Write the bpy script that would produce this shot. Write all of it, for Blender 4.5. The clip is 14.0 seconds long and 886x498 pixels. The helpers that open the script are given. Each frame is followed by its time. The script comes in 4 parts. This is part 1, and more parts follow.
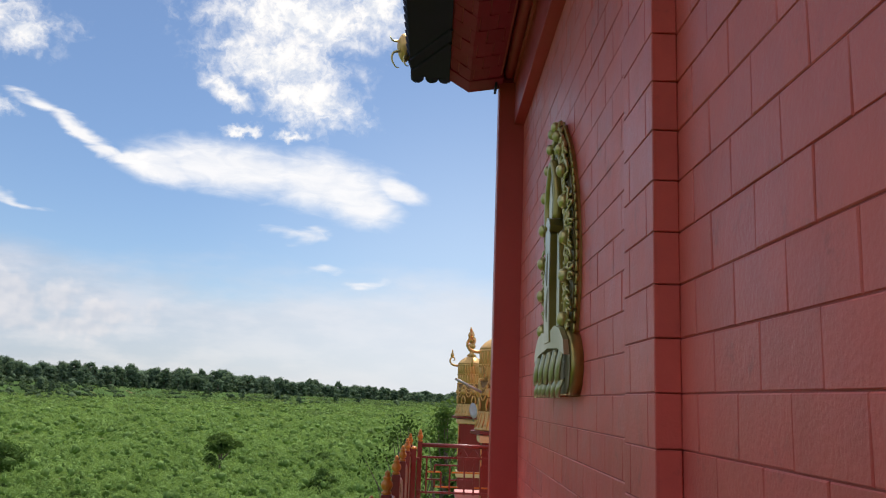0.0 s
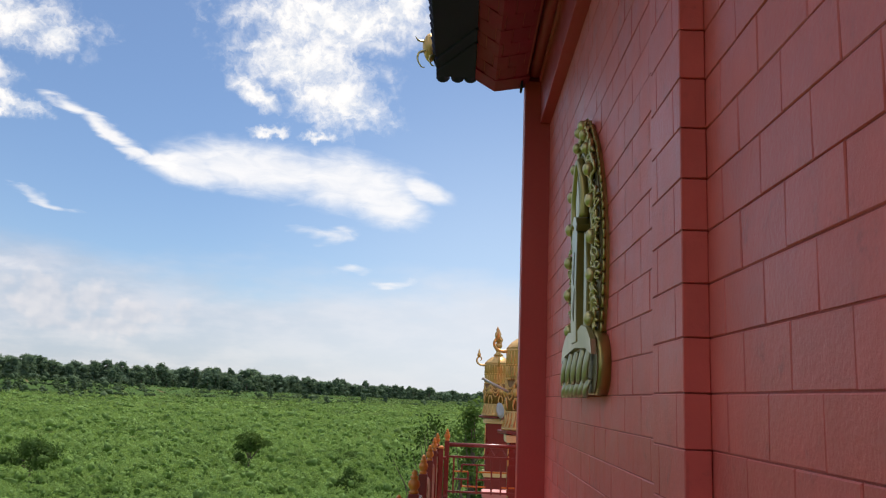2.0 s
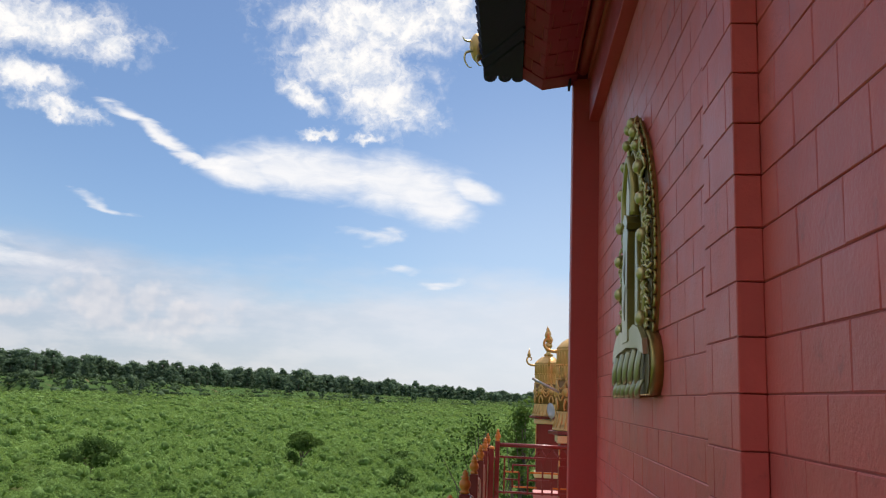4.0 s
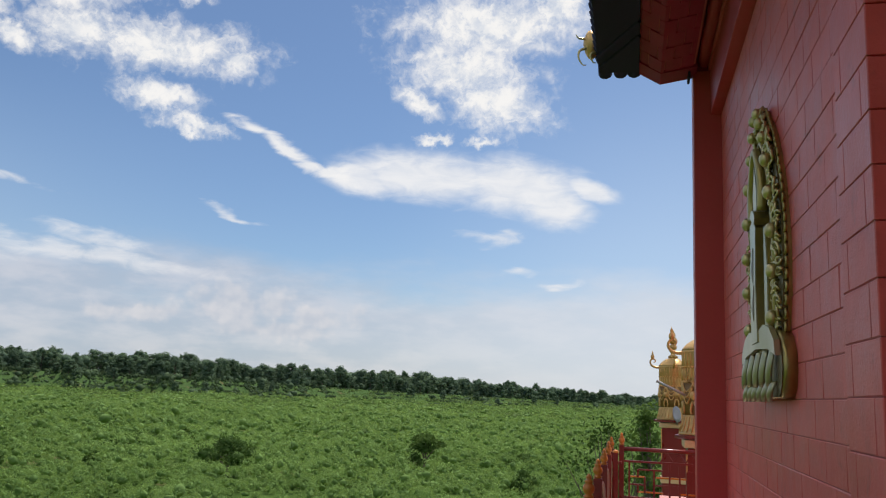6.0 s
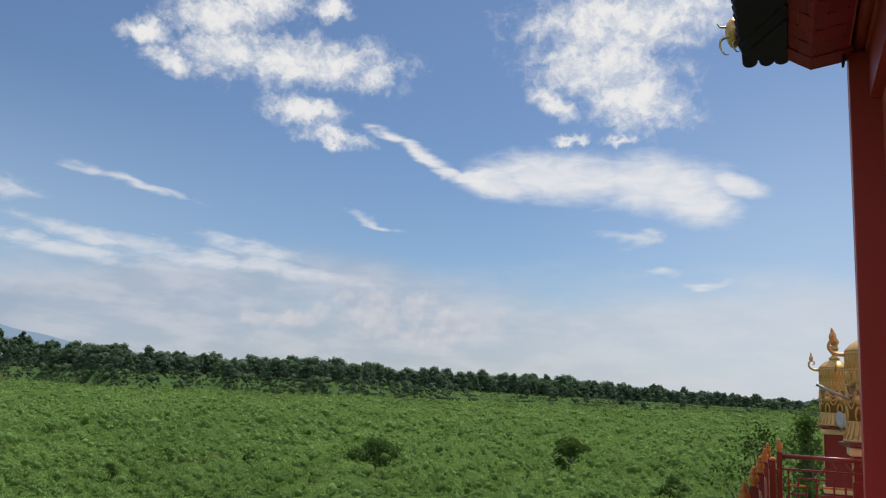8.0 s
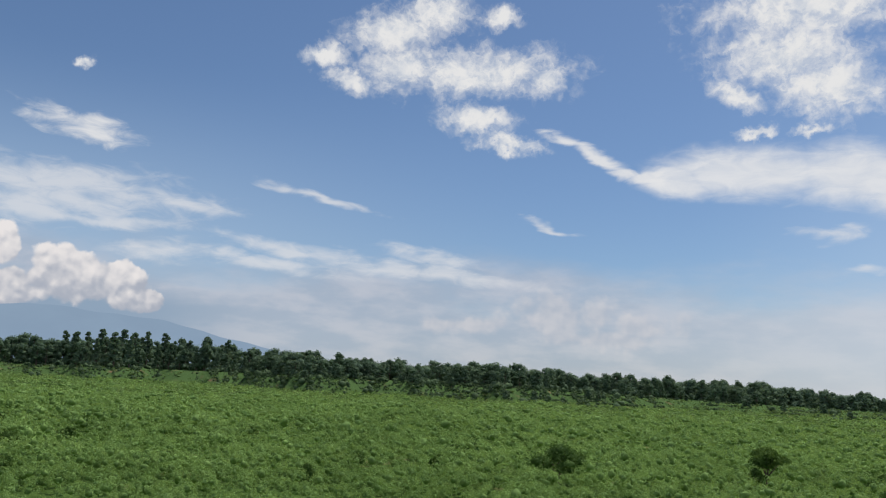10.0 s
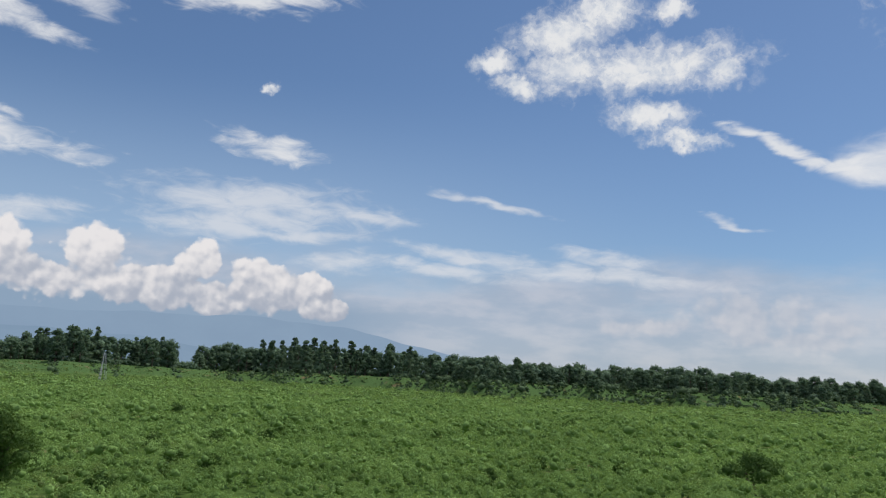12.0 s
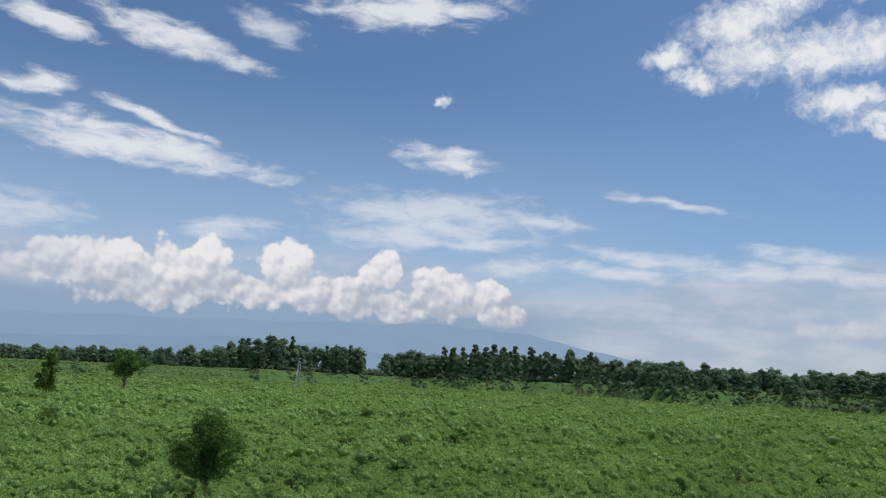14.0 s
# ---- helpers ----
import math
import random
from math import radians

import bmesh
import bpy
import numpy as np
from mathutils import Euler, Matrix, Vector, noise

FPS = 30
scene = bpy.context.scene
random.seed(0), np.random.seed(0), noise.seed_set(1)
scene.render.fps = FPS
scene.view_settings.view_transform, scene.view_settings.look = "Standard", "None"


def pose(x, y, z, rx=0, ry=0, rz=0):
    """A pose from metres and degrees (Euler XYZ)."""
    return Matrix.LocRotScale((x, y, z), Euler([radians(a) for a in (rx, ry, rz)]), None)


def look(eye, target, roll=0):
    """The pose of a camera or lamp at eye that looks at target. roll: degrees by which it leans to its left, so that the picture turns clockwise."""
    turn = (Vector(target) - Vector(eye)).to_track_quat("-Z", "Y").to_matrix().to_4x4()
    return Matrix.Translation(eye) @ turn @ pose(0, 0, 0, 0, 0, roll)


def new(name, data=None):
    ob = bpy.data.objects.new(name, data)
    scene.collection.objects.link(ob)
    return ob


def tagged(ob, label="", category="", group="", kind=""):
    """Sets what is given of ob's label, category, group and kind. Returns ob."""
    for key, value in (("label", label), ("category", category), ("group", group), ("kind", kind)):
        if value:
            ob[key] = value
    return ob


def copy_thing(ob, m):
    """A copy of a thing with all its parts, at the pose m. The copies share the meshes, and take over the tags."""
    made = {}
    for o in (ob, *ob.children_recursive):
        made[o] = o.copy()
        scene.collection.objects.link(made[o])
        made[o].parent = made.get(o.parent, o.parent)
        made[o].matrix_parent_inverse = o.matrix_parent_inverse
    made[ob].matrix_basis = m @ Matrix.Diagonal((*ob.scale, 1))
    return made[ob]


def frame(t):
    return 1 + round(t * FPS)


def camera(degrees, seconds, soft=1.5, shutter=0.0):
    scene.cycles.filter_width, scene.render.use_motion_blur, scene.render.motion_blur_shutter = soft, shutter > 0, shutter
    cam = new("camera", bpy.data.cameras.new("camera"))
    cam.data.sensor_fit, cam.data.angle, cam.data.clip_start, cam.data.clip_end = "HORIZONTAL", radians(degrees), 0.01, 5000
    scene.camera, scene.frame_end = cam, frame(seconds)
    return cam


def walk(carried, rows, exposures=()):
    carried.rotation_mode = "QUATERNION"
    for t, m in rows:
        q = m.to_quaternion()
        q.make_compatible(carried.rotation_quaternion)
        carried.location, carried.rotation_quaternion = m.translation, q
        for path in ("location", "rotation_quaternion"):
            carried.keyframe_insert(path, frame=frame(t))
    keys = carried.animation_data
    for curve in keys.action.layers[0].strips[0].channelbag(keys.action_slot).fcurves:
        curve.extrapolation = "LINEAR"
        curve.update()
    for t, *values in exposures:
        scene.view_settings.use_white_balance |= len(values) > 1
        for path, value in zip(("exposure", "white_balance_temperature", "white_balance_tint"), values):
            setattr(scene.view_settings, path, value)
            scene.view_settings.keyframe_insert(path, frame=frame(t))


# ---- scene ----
# ---- camera: it turns where it stands, on a first-floor gallery ----
cam = camera(56.83, 14.0, soft=1.15)
EYE = (0.0, 0.0, 1.6)
TURNS = [
    (0.0, 100.380, -2.115, -0.726),
    (0.5, 100.359, -2.148, -0.306),
    (1.0, 100.342, -2.209, 0.121),
    (1.5, 100.308, -2.193, 0.658),
    (2.0, 100.281, -2.239, 1.124),
    (4.3, 100.110, -2.335, 5.679),
    (4.5, 100.099, -2.337, 6.523),
    (5.0, 100.067, -2.401, 8.574),
    (5.5, 100.022, -2.471, 10.717),
    (6.0, 99.967, -2.505, 12.862),
    (6.5, 99.923, -2.548, 15.011),
    (7.0, 99.873, -2.575, 17.184),
    (7.5, 99.818, -2.624, 19.705),
    (8.0, 99.751, -2.644, 22.652),
    (8.2, 99.732, -2.629, 23.930),
    (10.3, 99.486, -2.874, 36.959),
    (10.5, 99.437, -2.804, 38.188),
    (11.0, 99.377, -2.824, 41.305),
    (11.5, 99.320, -2.827, 44.413),
    (12.0, 99.275, -2.830, 47.448),
    (12.5, 99.235, -2.857, 50.570),
    (13.0, 99.189, -2.857, 53.655),
    (13.5, 99.144, -2.817, 56.754),
    (14.0, 99.098, -2.758, 59.893),
]
walk(cam, [(t, pose(*EYE, rx, ry, rz)) for t, rx, ry, rz in TURNS],
     exposures=[(0.0, 0.15, 6780, 11), (4.5, 0.09, 6720, 11), (6.5, -0.10, 6660, 10), (8.0, -0.20, 6600, 10), (11.0, -0.27, 6500, 10), (14.0, -0.22, 6320, 10)])

# ---- sun, sky and clouds ----
SUN_AZ, SUN_EL = 14.0, 63.0          # degrees right of straight ahead, above the horizon
sun_dir = Vector((math.sin(radians(SUN_AZ)) * math.cos(radians(SUN_EL)), math.cos(radians(SUN_AZ)) * math.cos(radians(SUN_EL)), math.sin(radians(SUN_EL))))
sun_data = bpy.data.lights.new("sun", "SUN")
sun_data.energy, sun_data.angle, sun_data.color = 4.3, radians(0.53), (1.0, 0.95, 0.87)
sun = new("sun", sun_data)
sun.matrix_world = look(sun_dir * 50, (0, 0, 0))

# clouds: degrees right of straight ahead, degrees up, half length, half height, tilt
PUFFS = [
    (-10.5, 25.3, 6.6, 2.2, 1), (-5.5, 26.2, 2.8, 1.7, 2), (-12.3, 22.3, 4.8, 2.0, -5), (-9.8, 20.0, 3.6, 1.7, -8),
    (-15.3, 20.0, 1.8, 0.8, -20), (-14.3, 17.6, 1.1, 0.35, 8), (-11.0, 17.5, 1.1, 0.35, 6),
    (-39.8, 24.3, 3.6, 1.6, 12), (-36.8, 25.6, 2.6, 1.2, 5), (-32.3, 25.5, 1.4, 0.7, 0), (-34.0, 21.7, 6.2, 1.6, 2),
    (-39.2, 21.9, 3.0, 1.4, 5), (-42.8, 20.6, 1.7, 0.8, -10), (-45.0, 22.1, 1.5, 0.7, 5), (-33.8, 18.6, 2.6, 0.95, -5),
    (-31.2, 17.1, 2.5, 0.6, -4), (-60.8, 19.2, 0.5, 0.36, 2), (-28.6, 21.4, 1.4, 1.1, -4),
]
CUMULUS = [
    (-86.5, 6.3, 3.0, 1.2, 2), (-82.5, 6.6, 3.0, 1.6, 0), (-79.2, 6.3, 2.6, 1.7, 0), (-76.2, 7.2, 1.5, 1.6, 0),
    (-71.6, 7.2, 2.4, 1.7, -6), (-73.5, 5.6, 6.0, 1.3, 2), (-80.0, 4.9, 3.5, 1.0, 2), (-67.8, 5.6, 2.4, 1.2, -8),
    (-64.5, 7.0, 1.3, 1.4, 5), (-63.6, 5.0, 2.6, 1.2, 0), (-60.0, 6.3, 2.6, 1.2, -5), (-57.6, 5.6, 2.2, 1.5, -15), (-55.6, 4.7, 1.3, 0.7, -10), (-66.5, 5.3, 5.0, 1.2, -2), (-60.8, 5.2, 3.6, 1.2, 0),
]
LENS = [
    (-15.0, 14.9, 7.0, 2.0, -3), (-8.0, 14.4, 5.6, 2.2, -6), (-5.6, 13.2, 3.2, 1.8, -5), (-19.5, 14.5, 3.2, 1.4, -8),
    (-3.0, 14.3, 2.4, 0.8, -15),
]
SHEETS = [
    (-60.1, 15.4, 3.2, 0.8, -8), (-80.0, 21.5, 6.2, 1.0, -12), (-87.5, 21.0, 3.2, 0.7, -10), (-88.2, 17.3, 2.7, 0.8, 3),
    (-80.6, 16.1, 4.6, 0.5, -16), (-82.0, 14.2, 9.4, 1.2, -5), (-63.9, 25.3, 7.1, 1.1, 3),
    (-24.4, 16.1, 3.9, 0.55, -25), (-27.2, 17.3, 1.8, 0.5, -15), (-21.6, 14.7, 2.0, 0.5, -20),
]
WISPS = [
    (-61.0, 11.3, 7.4, 1.4, -1), (-63.4, 10.0, 5.2, 1.0, 2), (-58.0, 9.7, 4.0, 0.6, 0), (-55.0, 7.95, 2.5, 0.55, 2),
    (-48.6, 7.8, 6.0, 0.5, -4), (-44.7, 12.6, 3.5, 0.24, -12), (-36.5, 8.8, 3.0, 0.45, -8), (-46.0, 8.9, 5.6, 0.5, -6),
    (-73.6, 23.2, 2.2, 0.6, -11), (-53.6, 11.5, 3.6, 0.6, -6), (-37.7, 7.9, 7.5, 0.5, -3), (-75.4, 9.2, 3.0, 0.6, 5),
    (-88.9, 9.2, 4.0, 1.2, 0), (-28.0, 11.4, 1.6, 0.2, -12), (-9.9, 10.9, 1.8, 0.4, 3), (-8.0, 8.7, 0.9, 0.25, 0), (-5.0, 7.8, 1.3, 0.2, 0),
]


class Graph:
    """A short hand for node trees."""

    def __init__(self, tree):
        self.tree = tree
        tree.nodes.clear()

    def put(self, socket, value):
        if isinstance(value, bpy.types.NodeSocket):
            self.tree.links.new(value, socket)
        elif isinstance(value, (tuple, list)) and len(value) == 3 and socket.type == "RGBA":
            socket.default_value = (*value, 1.0)
        else:
            socket.default_value = value

    def node(self, kind, out=0, inputs=(), **props):
        n = self.tree.nodes.new(kind)
        if "operation" in props:
            n.operation = props["operation"]
        if "use_clamp" in props:
            n.use_clamp = props["use_clamp"]
        if "interpolation_type" in props:
            n.interpolation_type = props["interpolation_type"]
        if "vector_type" in props:
            n.vector_type = props["vector_type"]
        for key, v in dict(inputs).items():
            self.put(n.inputs[key], v)
        return n.outputs[out]

    def math(self, op, a, b=0.0, c=0.0, clamp=False):
        return self.node("ShaderNodeMath", 0, {0: a, 1: b, 2: c}, operation=op, use_clamp=clamp)

    def vec(self, op, a, b=(0, 0, 0)):
        return self.node("ShaderNodeVectorMath", 0, {0: a, 1: b}, operation=op)

    def scale(self, a, s):
        return self.node("ShaderNodeVectorMath", 0, {0: a, "Scale": s}, operation="SCALE")

    def noise(self, where, scale, detail=4.0, rough=0.55, out="Fac", distortion=0.0):
        return self.node("ShaderNodeTexNoise", out, {"Vector": where, "Scale": scale, "Detail": detail, "Roughness": rough, "Distortion": distortion})

    def step(self, v, lo, hi, a=0.0, b=1.0):
        return self.node("ShaderNodeMapRange", 0, {0: v, 1: lo, 2: hi, 3: a, 4: b}, interpolation_type="SMOOTHSTEP")

    def mix(self, f, a, b, blend="MIX"):
        n = self.tree.nodes.new("ShaderNodeMix")
        n.data_type, n.blend_type = "RGBA", blend
        for s, v in ((n.inputs[0], f), (n.inputs[6], a), (n.inputs[7], b)):
            self.put(s, v)
        return n.outputs[2]


world = bpy.data.worlds.new("sky")
scene.world = world
world.use_nodes = True
g = Graph(world.node_tree)
way = g.node("ShaderNodeTexCoord", "Generated")
air = g.tree.nodes.new("ShaderNodeTexSky")
air.sky_type, air.sun_disc, air.sun_elevation, air.sun_rotation = "NISHITA", False, radians(SUN_EL), radians(SUN_AZ)
air.altitude, air.air_density, air.dust_density, air.ozone_density = 100.0, 1.0, 0.5, 2.5
sky = g.vec("MULTIPLY", air.outputs[0], (0.086, 0.096, 0.107))
sep = g.tree.nodes.new("ShaderNodeSeparateXYZ")
g.put(sep.inputs[0], way)
az = g.math("MULTIPLY", g.math("ARCTAN2", sep.outputs[0], sep.outputs[1]), 57.2958)
el = g.math("MULTIPLY", g.math("ARCSINE", sep.outputs[2]), 57.2958)
flat = g.node("ShaderNodeCombineXYZ", 0, {0: az, 1: el})
# stretched sky coordinates for streaky noise
streak = g.vec("MULTIPLY", flat, (0.35, 1.0, 1.0))
w1 = g.scale(g.vec("SUBTRACT", g.noise(flat, 0.32, 3.0, 0.5, "Color"), (0.5, 0.5, 0.5)), 1.5)
w2 = g.scale(g.vec("SUBTRACT", g.noise(flat, 1.3, 3.0, 0.55, "Color"), (0.5, 0.5, 0.5)), 1.3)
w3 = g.scale(g.vec("SUBTRACT", g.noise(streak, 0.5, 3.0, 0.5, "Color"), (0.5, 0.5, 0.5)), 2.4)
w4 = g.scale(g.vec("SUBTRACT", g.noise(flat, 3.4, 3.0, 0.6, "Color"), (0.5, 0.5, 0.5)), 0.28)
lumpy = g.vec("ADD", g.vec("ADD", g.vec("ADD", flat, w1), w2), w4)
drawn = g.vec("ADD", flat, w3)


def cover(blobs, where):
    total = None
    for u, v, a, b, tilt in blobs:
        local = g.node("ShaderNodeMapping", 0, {"Vector": where, "Location": (u, v, 0), "Rotation": (0, 0, radians(tilt)), "Scale": (a, b, 1)}, vector_type="TEXTURE")
        r = g.node("ShaderNodeVectorMath", "Value", {0: local}, operation="LENGTH")
        total = r if total is None else g.math("MINIMUM", total, r)
    return g.math("SUBTRACT", 1.0, total)


fine = g.math("SUBTRACT", g.noise(flat, 0.62, 6.0, 0.56, distortion=0.4), 0.5)
fine_streak = g.math("SUBTRACT", g.noise(streak, 1.2, 6.0, 0.6, distortion=0.6), 0.5)
shred = g.math("SUBTRACT", g.noise(g.vec("MULTIPLY", lumpy, (0.6, 1.0, 1.0)), 1.7, 4.5, 0.52, distortion=0.7), 0.5)
puff_depth = g.math("ADD", g.math("ADD", cover(PUFFS, lumpy), g.math("MULTIPLY", fine, 1.35)), g.math("MULTIPLY", shred, 0.8))
a_puff = g.math("MULTIPLY", g.step(puff_depth, -0.52, 0.82), 0.98)


def billow(where):
    """Heaped round heads at three sizes."""
    total = None
    for scale, part_of in ((0.34, 0.58), (0.85, 0.29), (2.0, 0.13)):
        n = g.tree.nodes.new("ShaderNodeTexVoronoi")
        n.voronoi_dimensions, n.feature = "2D", "SMOOTH_F1"
        g.put(n.inputs["Vector"], where)
        n.inputs["Scale"].default_value, n.inputs["Smoothness"].default_value = scale, 0.35
        v = g.math("MULTIPLY", g.math("SUBTRACT", 0.42, n.outputs["Distance"]), part_of)
        total = v if total is None else g.math("ADD", total, v)
    return total


heaps = g.vec("ADD", flat, g.scale(w2, 0.35))
heap = billow(heaps)
heap_up = billow(g.vec("ADD", heaps, (-0.22, 0.42, 0.0)))
cum_depth = g.math("ADD", cover(CUMULUS, g.vec("ADD", flat, g.scale(w2, 0.5))), g.math("MULTIPLY", heap, 1.7))
a_cum = g.math("MULTIPLY", g.step(cum_depth, -0.20, 0.10), g.step(az, -92.0, -80.0, 0.45, 0.96))
a_sheet = g.math("MULTIPLY", g.step(g.math("ADD", cover(SHEETS, drawn), g.math("MULTIPLY", fine_streak, 1.9)), -0.30, 0.75), 0.92)
a_lens = g.math("MULTIPLY", g.step(g.math("ADD", cover(LENS, g.vec("ADD", g.vec("ADD", flat, g.scale(w3, 0.42)), g.scale(w2, 0.22))), g.math("MULTIPLY", fine_streak, 0.5)), -0.16, 0.62), 0.90)
a_wisp = g.math("MULTIPLY", g.step(g.math("ADD", cover(WISPS, drawn), g.math("MULTIPLY", fine_streak, 2.3)), -0.5, 1.0), 0.74)
veil_n = g.noise(streak, 0.22, 5.0, 0.55)
veil_top = g.math("ADD", el, g.math("MULTIPLY", g.math("SUBTRACT", veil_n, 0.5), -9.0))
a_veil = g.math("MULTIPLY", g.step(veil_top, 9.6, 5.2), g.step(el, 0.0, 5.0, 0.72, 0.80))

veil_col = g.mix(g.step(g.noise(streak, 0.6, 5.0), 0.38, 0.66), (0.46, 0.53, 0.65), (0.63, 0.65, 0.73))
veil_col = g.mix(g.math("MULTIPLY", g.step(az, -30.0, 2.0), 0.75), veil_col, (0.74, 0.78, 0.85))
relief = g.math("MULTIPLY", g.math("SUBTRACT", heap, heap_up), 2.2)
cum_shade = g.step(g.math("ADD", g.math("ADD", relief, g.math("MULTIPLY", g.noise(flat, 1.1, 5.0), 0.5)), g.math("MULTIPLY", g.math("SUBTRACT", el, 6.2), 0.20)), -0.40, 0.80)
cum_col = g.mix(cum_shade, (0.48, 0.52, 0.61), (0.98, 0.94, 0.93))
puff_col = g.mix(g.step(g.math("ADD", fine, g.math("MULTIPLY", shred, 0.6)), -0.22, 0.16), (0.72, 0.77, 0.85), (0.95, 0.95, 0.95))
# thin bright haze towards the sun
a_glow = g.math("MULTIPLY", g.step(az, -20.0, 4.0), g.step(el, 26.0, 5.0, 0.04, 0.46))
c = g.mix(a_glow, sky, (0.60, 0.74, 0.93))
c = g.mix(g.math("MULTIPLY", g.step(az, -24.0, -62.0), g.step(el, 21.0, 6.0, 0.0, 0.5)), c, (0.50, 0.66, 0.86))
c = g.mix(a_veil, c, veil_col)
c = g.mix(a_wisp, c, (0.84, 0.86, 0.90))
# broken cloud added out of view overhead and behind, brighter, to light the wall
beyond = g.math("MAXIMUM", g.step(el, 29.0, 36.0), g.math("MAXIMUM", g.step(az, -93.0, -104.0), g.step(az, 12.0, 24.0)))
unseen_cloud = g.math("MULTIPLY", g.step(g.noise(way, 3.2, 6.0, 0.6), 0.46, 0.62), g.math("MULTIPLY", beyond, g.step(el, 3.0, 8.0)))
c = g.mix(unseen_cloud, c, (1.15, 1.14, 1.13))
c = g.mix(a_sheet, c, (0.90, 0.91, 0.93))
c = g.mix(a_lens, c, g.mix(g.step(fine_streak, -0.28, 0.22), (0.78, 0.82, 0.89), (0.92, 0.93, 0.95)))
c = g.mix(a_puff, c, puff_col)
LOW = [(-27.2, 5.1, 2.8, 1.3, 3), (-21.3, 4.5, 2.0, 0.9, 2), (-33.7, 4.4, 2.4, 0.5, 3), (-24.0, 3.7, 4.2, 0.6, 0)]
a_low = g.math("MULTIPLY", g.step(g.math("ADD", cover(LOW, g.vec("ADD", flat, g.scale(w2, 0.5))), g.math("MULTIPLY", heap, 2.4)), -0.45, 0.55), 0.46)
c = g.mix(a_low, c, g.mix(g.step(relief, -0.6, 0.6), (0.60, 0.62, 0.69), (0.86, 0.82, 0.82)))
# blue haze under the cloud bank, before the mountains
a_haze = g.math("MULTIPLY", g.step(az, -46.0, -58.0), g.step(el, 5.6, 4.2))
c = g.mix(g.math("MULTIPLY", a_haze, 0.9), c, (0.30, 0.42, 0.57))
c = g.mix(a_cum, c, cum_col)
out = g.node("ShaderNodeBackground", 0, {"Color": c, "Strength": 1.0})
g.tree.links.new(out, g.tree.nodes.new("ShaderNodeOutputWorld").inputs[0])


# ---- materials ----
def material(name, base, rough=0.6, metal=0.0, vary=0.12, grain=30.0, stain=1.2, bump=0.15, bump_scale=60.0, dirt=None, dirt_amount=0.0, random_by="", value_spread=0.0, gloss=0.5):
    """Paint, metal, wood or plaster: grain and stains at two scales, fine relief, and a shift from piece to piece."""
    m = bpy.data.materials.new(name)
    m.use_nodes = True
    g = Graph(m.node_tree)
    pos = g.node("ShaderNodeNewGeometry", "Position")
    n1 = g.noise(pos, grain, 4.0)
    n2 = g.noise(pos, stain, 5.0, 0.6)
    col = g.mix(g.math("MULTIPLY", g.step(n1, 0.3, 0.7), vary), base, tuple(c * 0.62 for c in base))
    col = g.mix(g.math("MULTIPLY", g.step(n2, 0.35, 0.75), vary * 1.6), col, tuple(min(1.0, c * 1.3 + 0.012) for c in base))
    if dirt:
        col = g.mix(g.math("MULTIPLY", g.step(g.noise(pos, stain * 2.7, 6.0, 0.7), 0.56, 0.72), dirt_amount), col, dirt)
    if random_by == "object":
        r = g.node("ShaderNodeObjectInfo", "Random")
    else:
        r = g.node("ShaderNodeNewGeometry", "Random Per Island")
    if value_spread:
        k = g.node("ShaderNodeMapRange", 0, {0: r, 1: 0.0, 2: 1.0, 3: 1 - value_spread, 4: 1 + value_spread})
        col = g.scale(col, k)
    rr = g.step(n2, 0.3, 0.8, max(0.05, rough - 0.1), min(1.0, rough + 0.12))
    h = g.math("ADD", g.noise(pos, bump_scale, 5.0, 0.6), g.math("MULTIPLY", g.noise(pos, bump_scale * 0.12, 3.0), 1.5))
    nrm = g.node("ShaderNodeBump", 0, {"Strength": bump, "Distance": 0.01, "Height": h})
    b = g.node("ShaderNodeBsdfPrincipled", 0, {"Base Color": col, "Roughness": rr, "Metallic": metal, "Specular IOR Level": gloss, "Normal": nrm})
    g.tree.links.new(b, g.tree.nodes.new("ShaderNodeOutputMaterial").inputs[0])
    return m


def foliage(name, dark, light, patch=0.03, dry=None, clump=0.8, grit=9.0, through_light=0.16):
    """Leaves: each its own tone, drifting in hue over metres, letting some light through."""
    m = bpy.data.materials.new(name)
    m.use_nodes = True
    g = Graph(m.node_tree)
    pos = g.node("ShaderNodeNewGeometry", "Position")
    r = g.node("ShaderNodeNewGeometry", "Random Per Island")
    drift = g.step(g.noise(pos, patch, 5.0, 0.6), 0.32, 0.68)
    col = g.mix(g.math("ADD", g.math("MULTIPLY", r, 0.24), g.math("ADD", g.math("MULTIPLY", drift, 0.35), g.math("MULTIPLY", g.step(g.noise(pos, clump, 3.0), 0.3, 0.7), 0.35))), dark, light)
    if dry:
        col = g.mix(g.math("MULTIPLY", g.step(g.noise(pos, patch * 2.3, 4.0), 0.58, 0.74), 0.45), col, dry)
    nrm = g.node("ShaderNodeBump", 0, {"Strength": 0.55, "Distance": 0.12, "Height": g.noise(pos, grit, 4.0, 0.65)})
    d = g.node("ShaderNodeBsdfPrincipled", 0, {"Base Color": col, "Roughness": 0.8, "Specular IOR Level": 0.12, "Normal": nrm})
    t = g.node("ShaderNodeBsdfTranslucent", 0, {"Color": g.mix(0.5, col, (light[0] * 1.4, light[1] * 1.3, light[2] * 0.8))})
    s = g.node("ShaderNodeMixShader", 0, {0: through_light, 1: d, 2: t})
    g.tree.links.new(s, g.tree.nodes.new("ShaderNodeOutputMaterial").inputs[0])
    return m


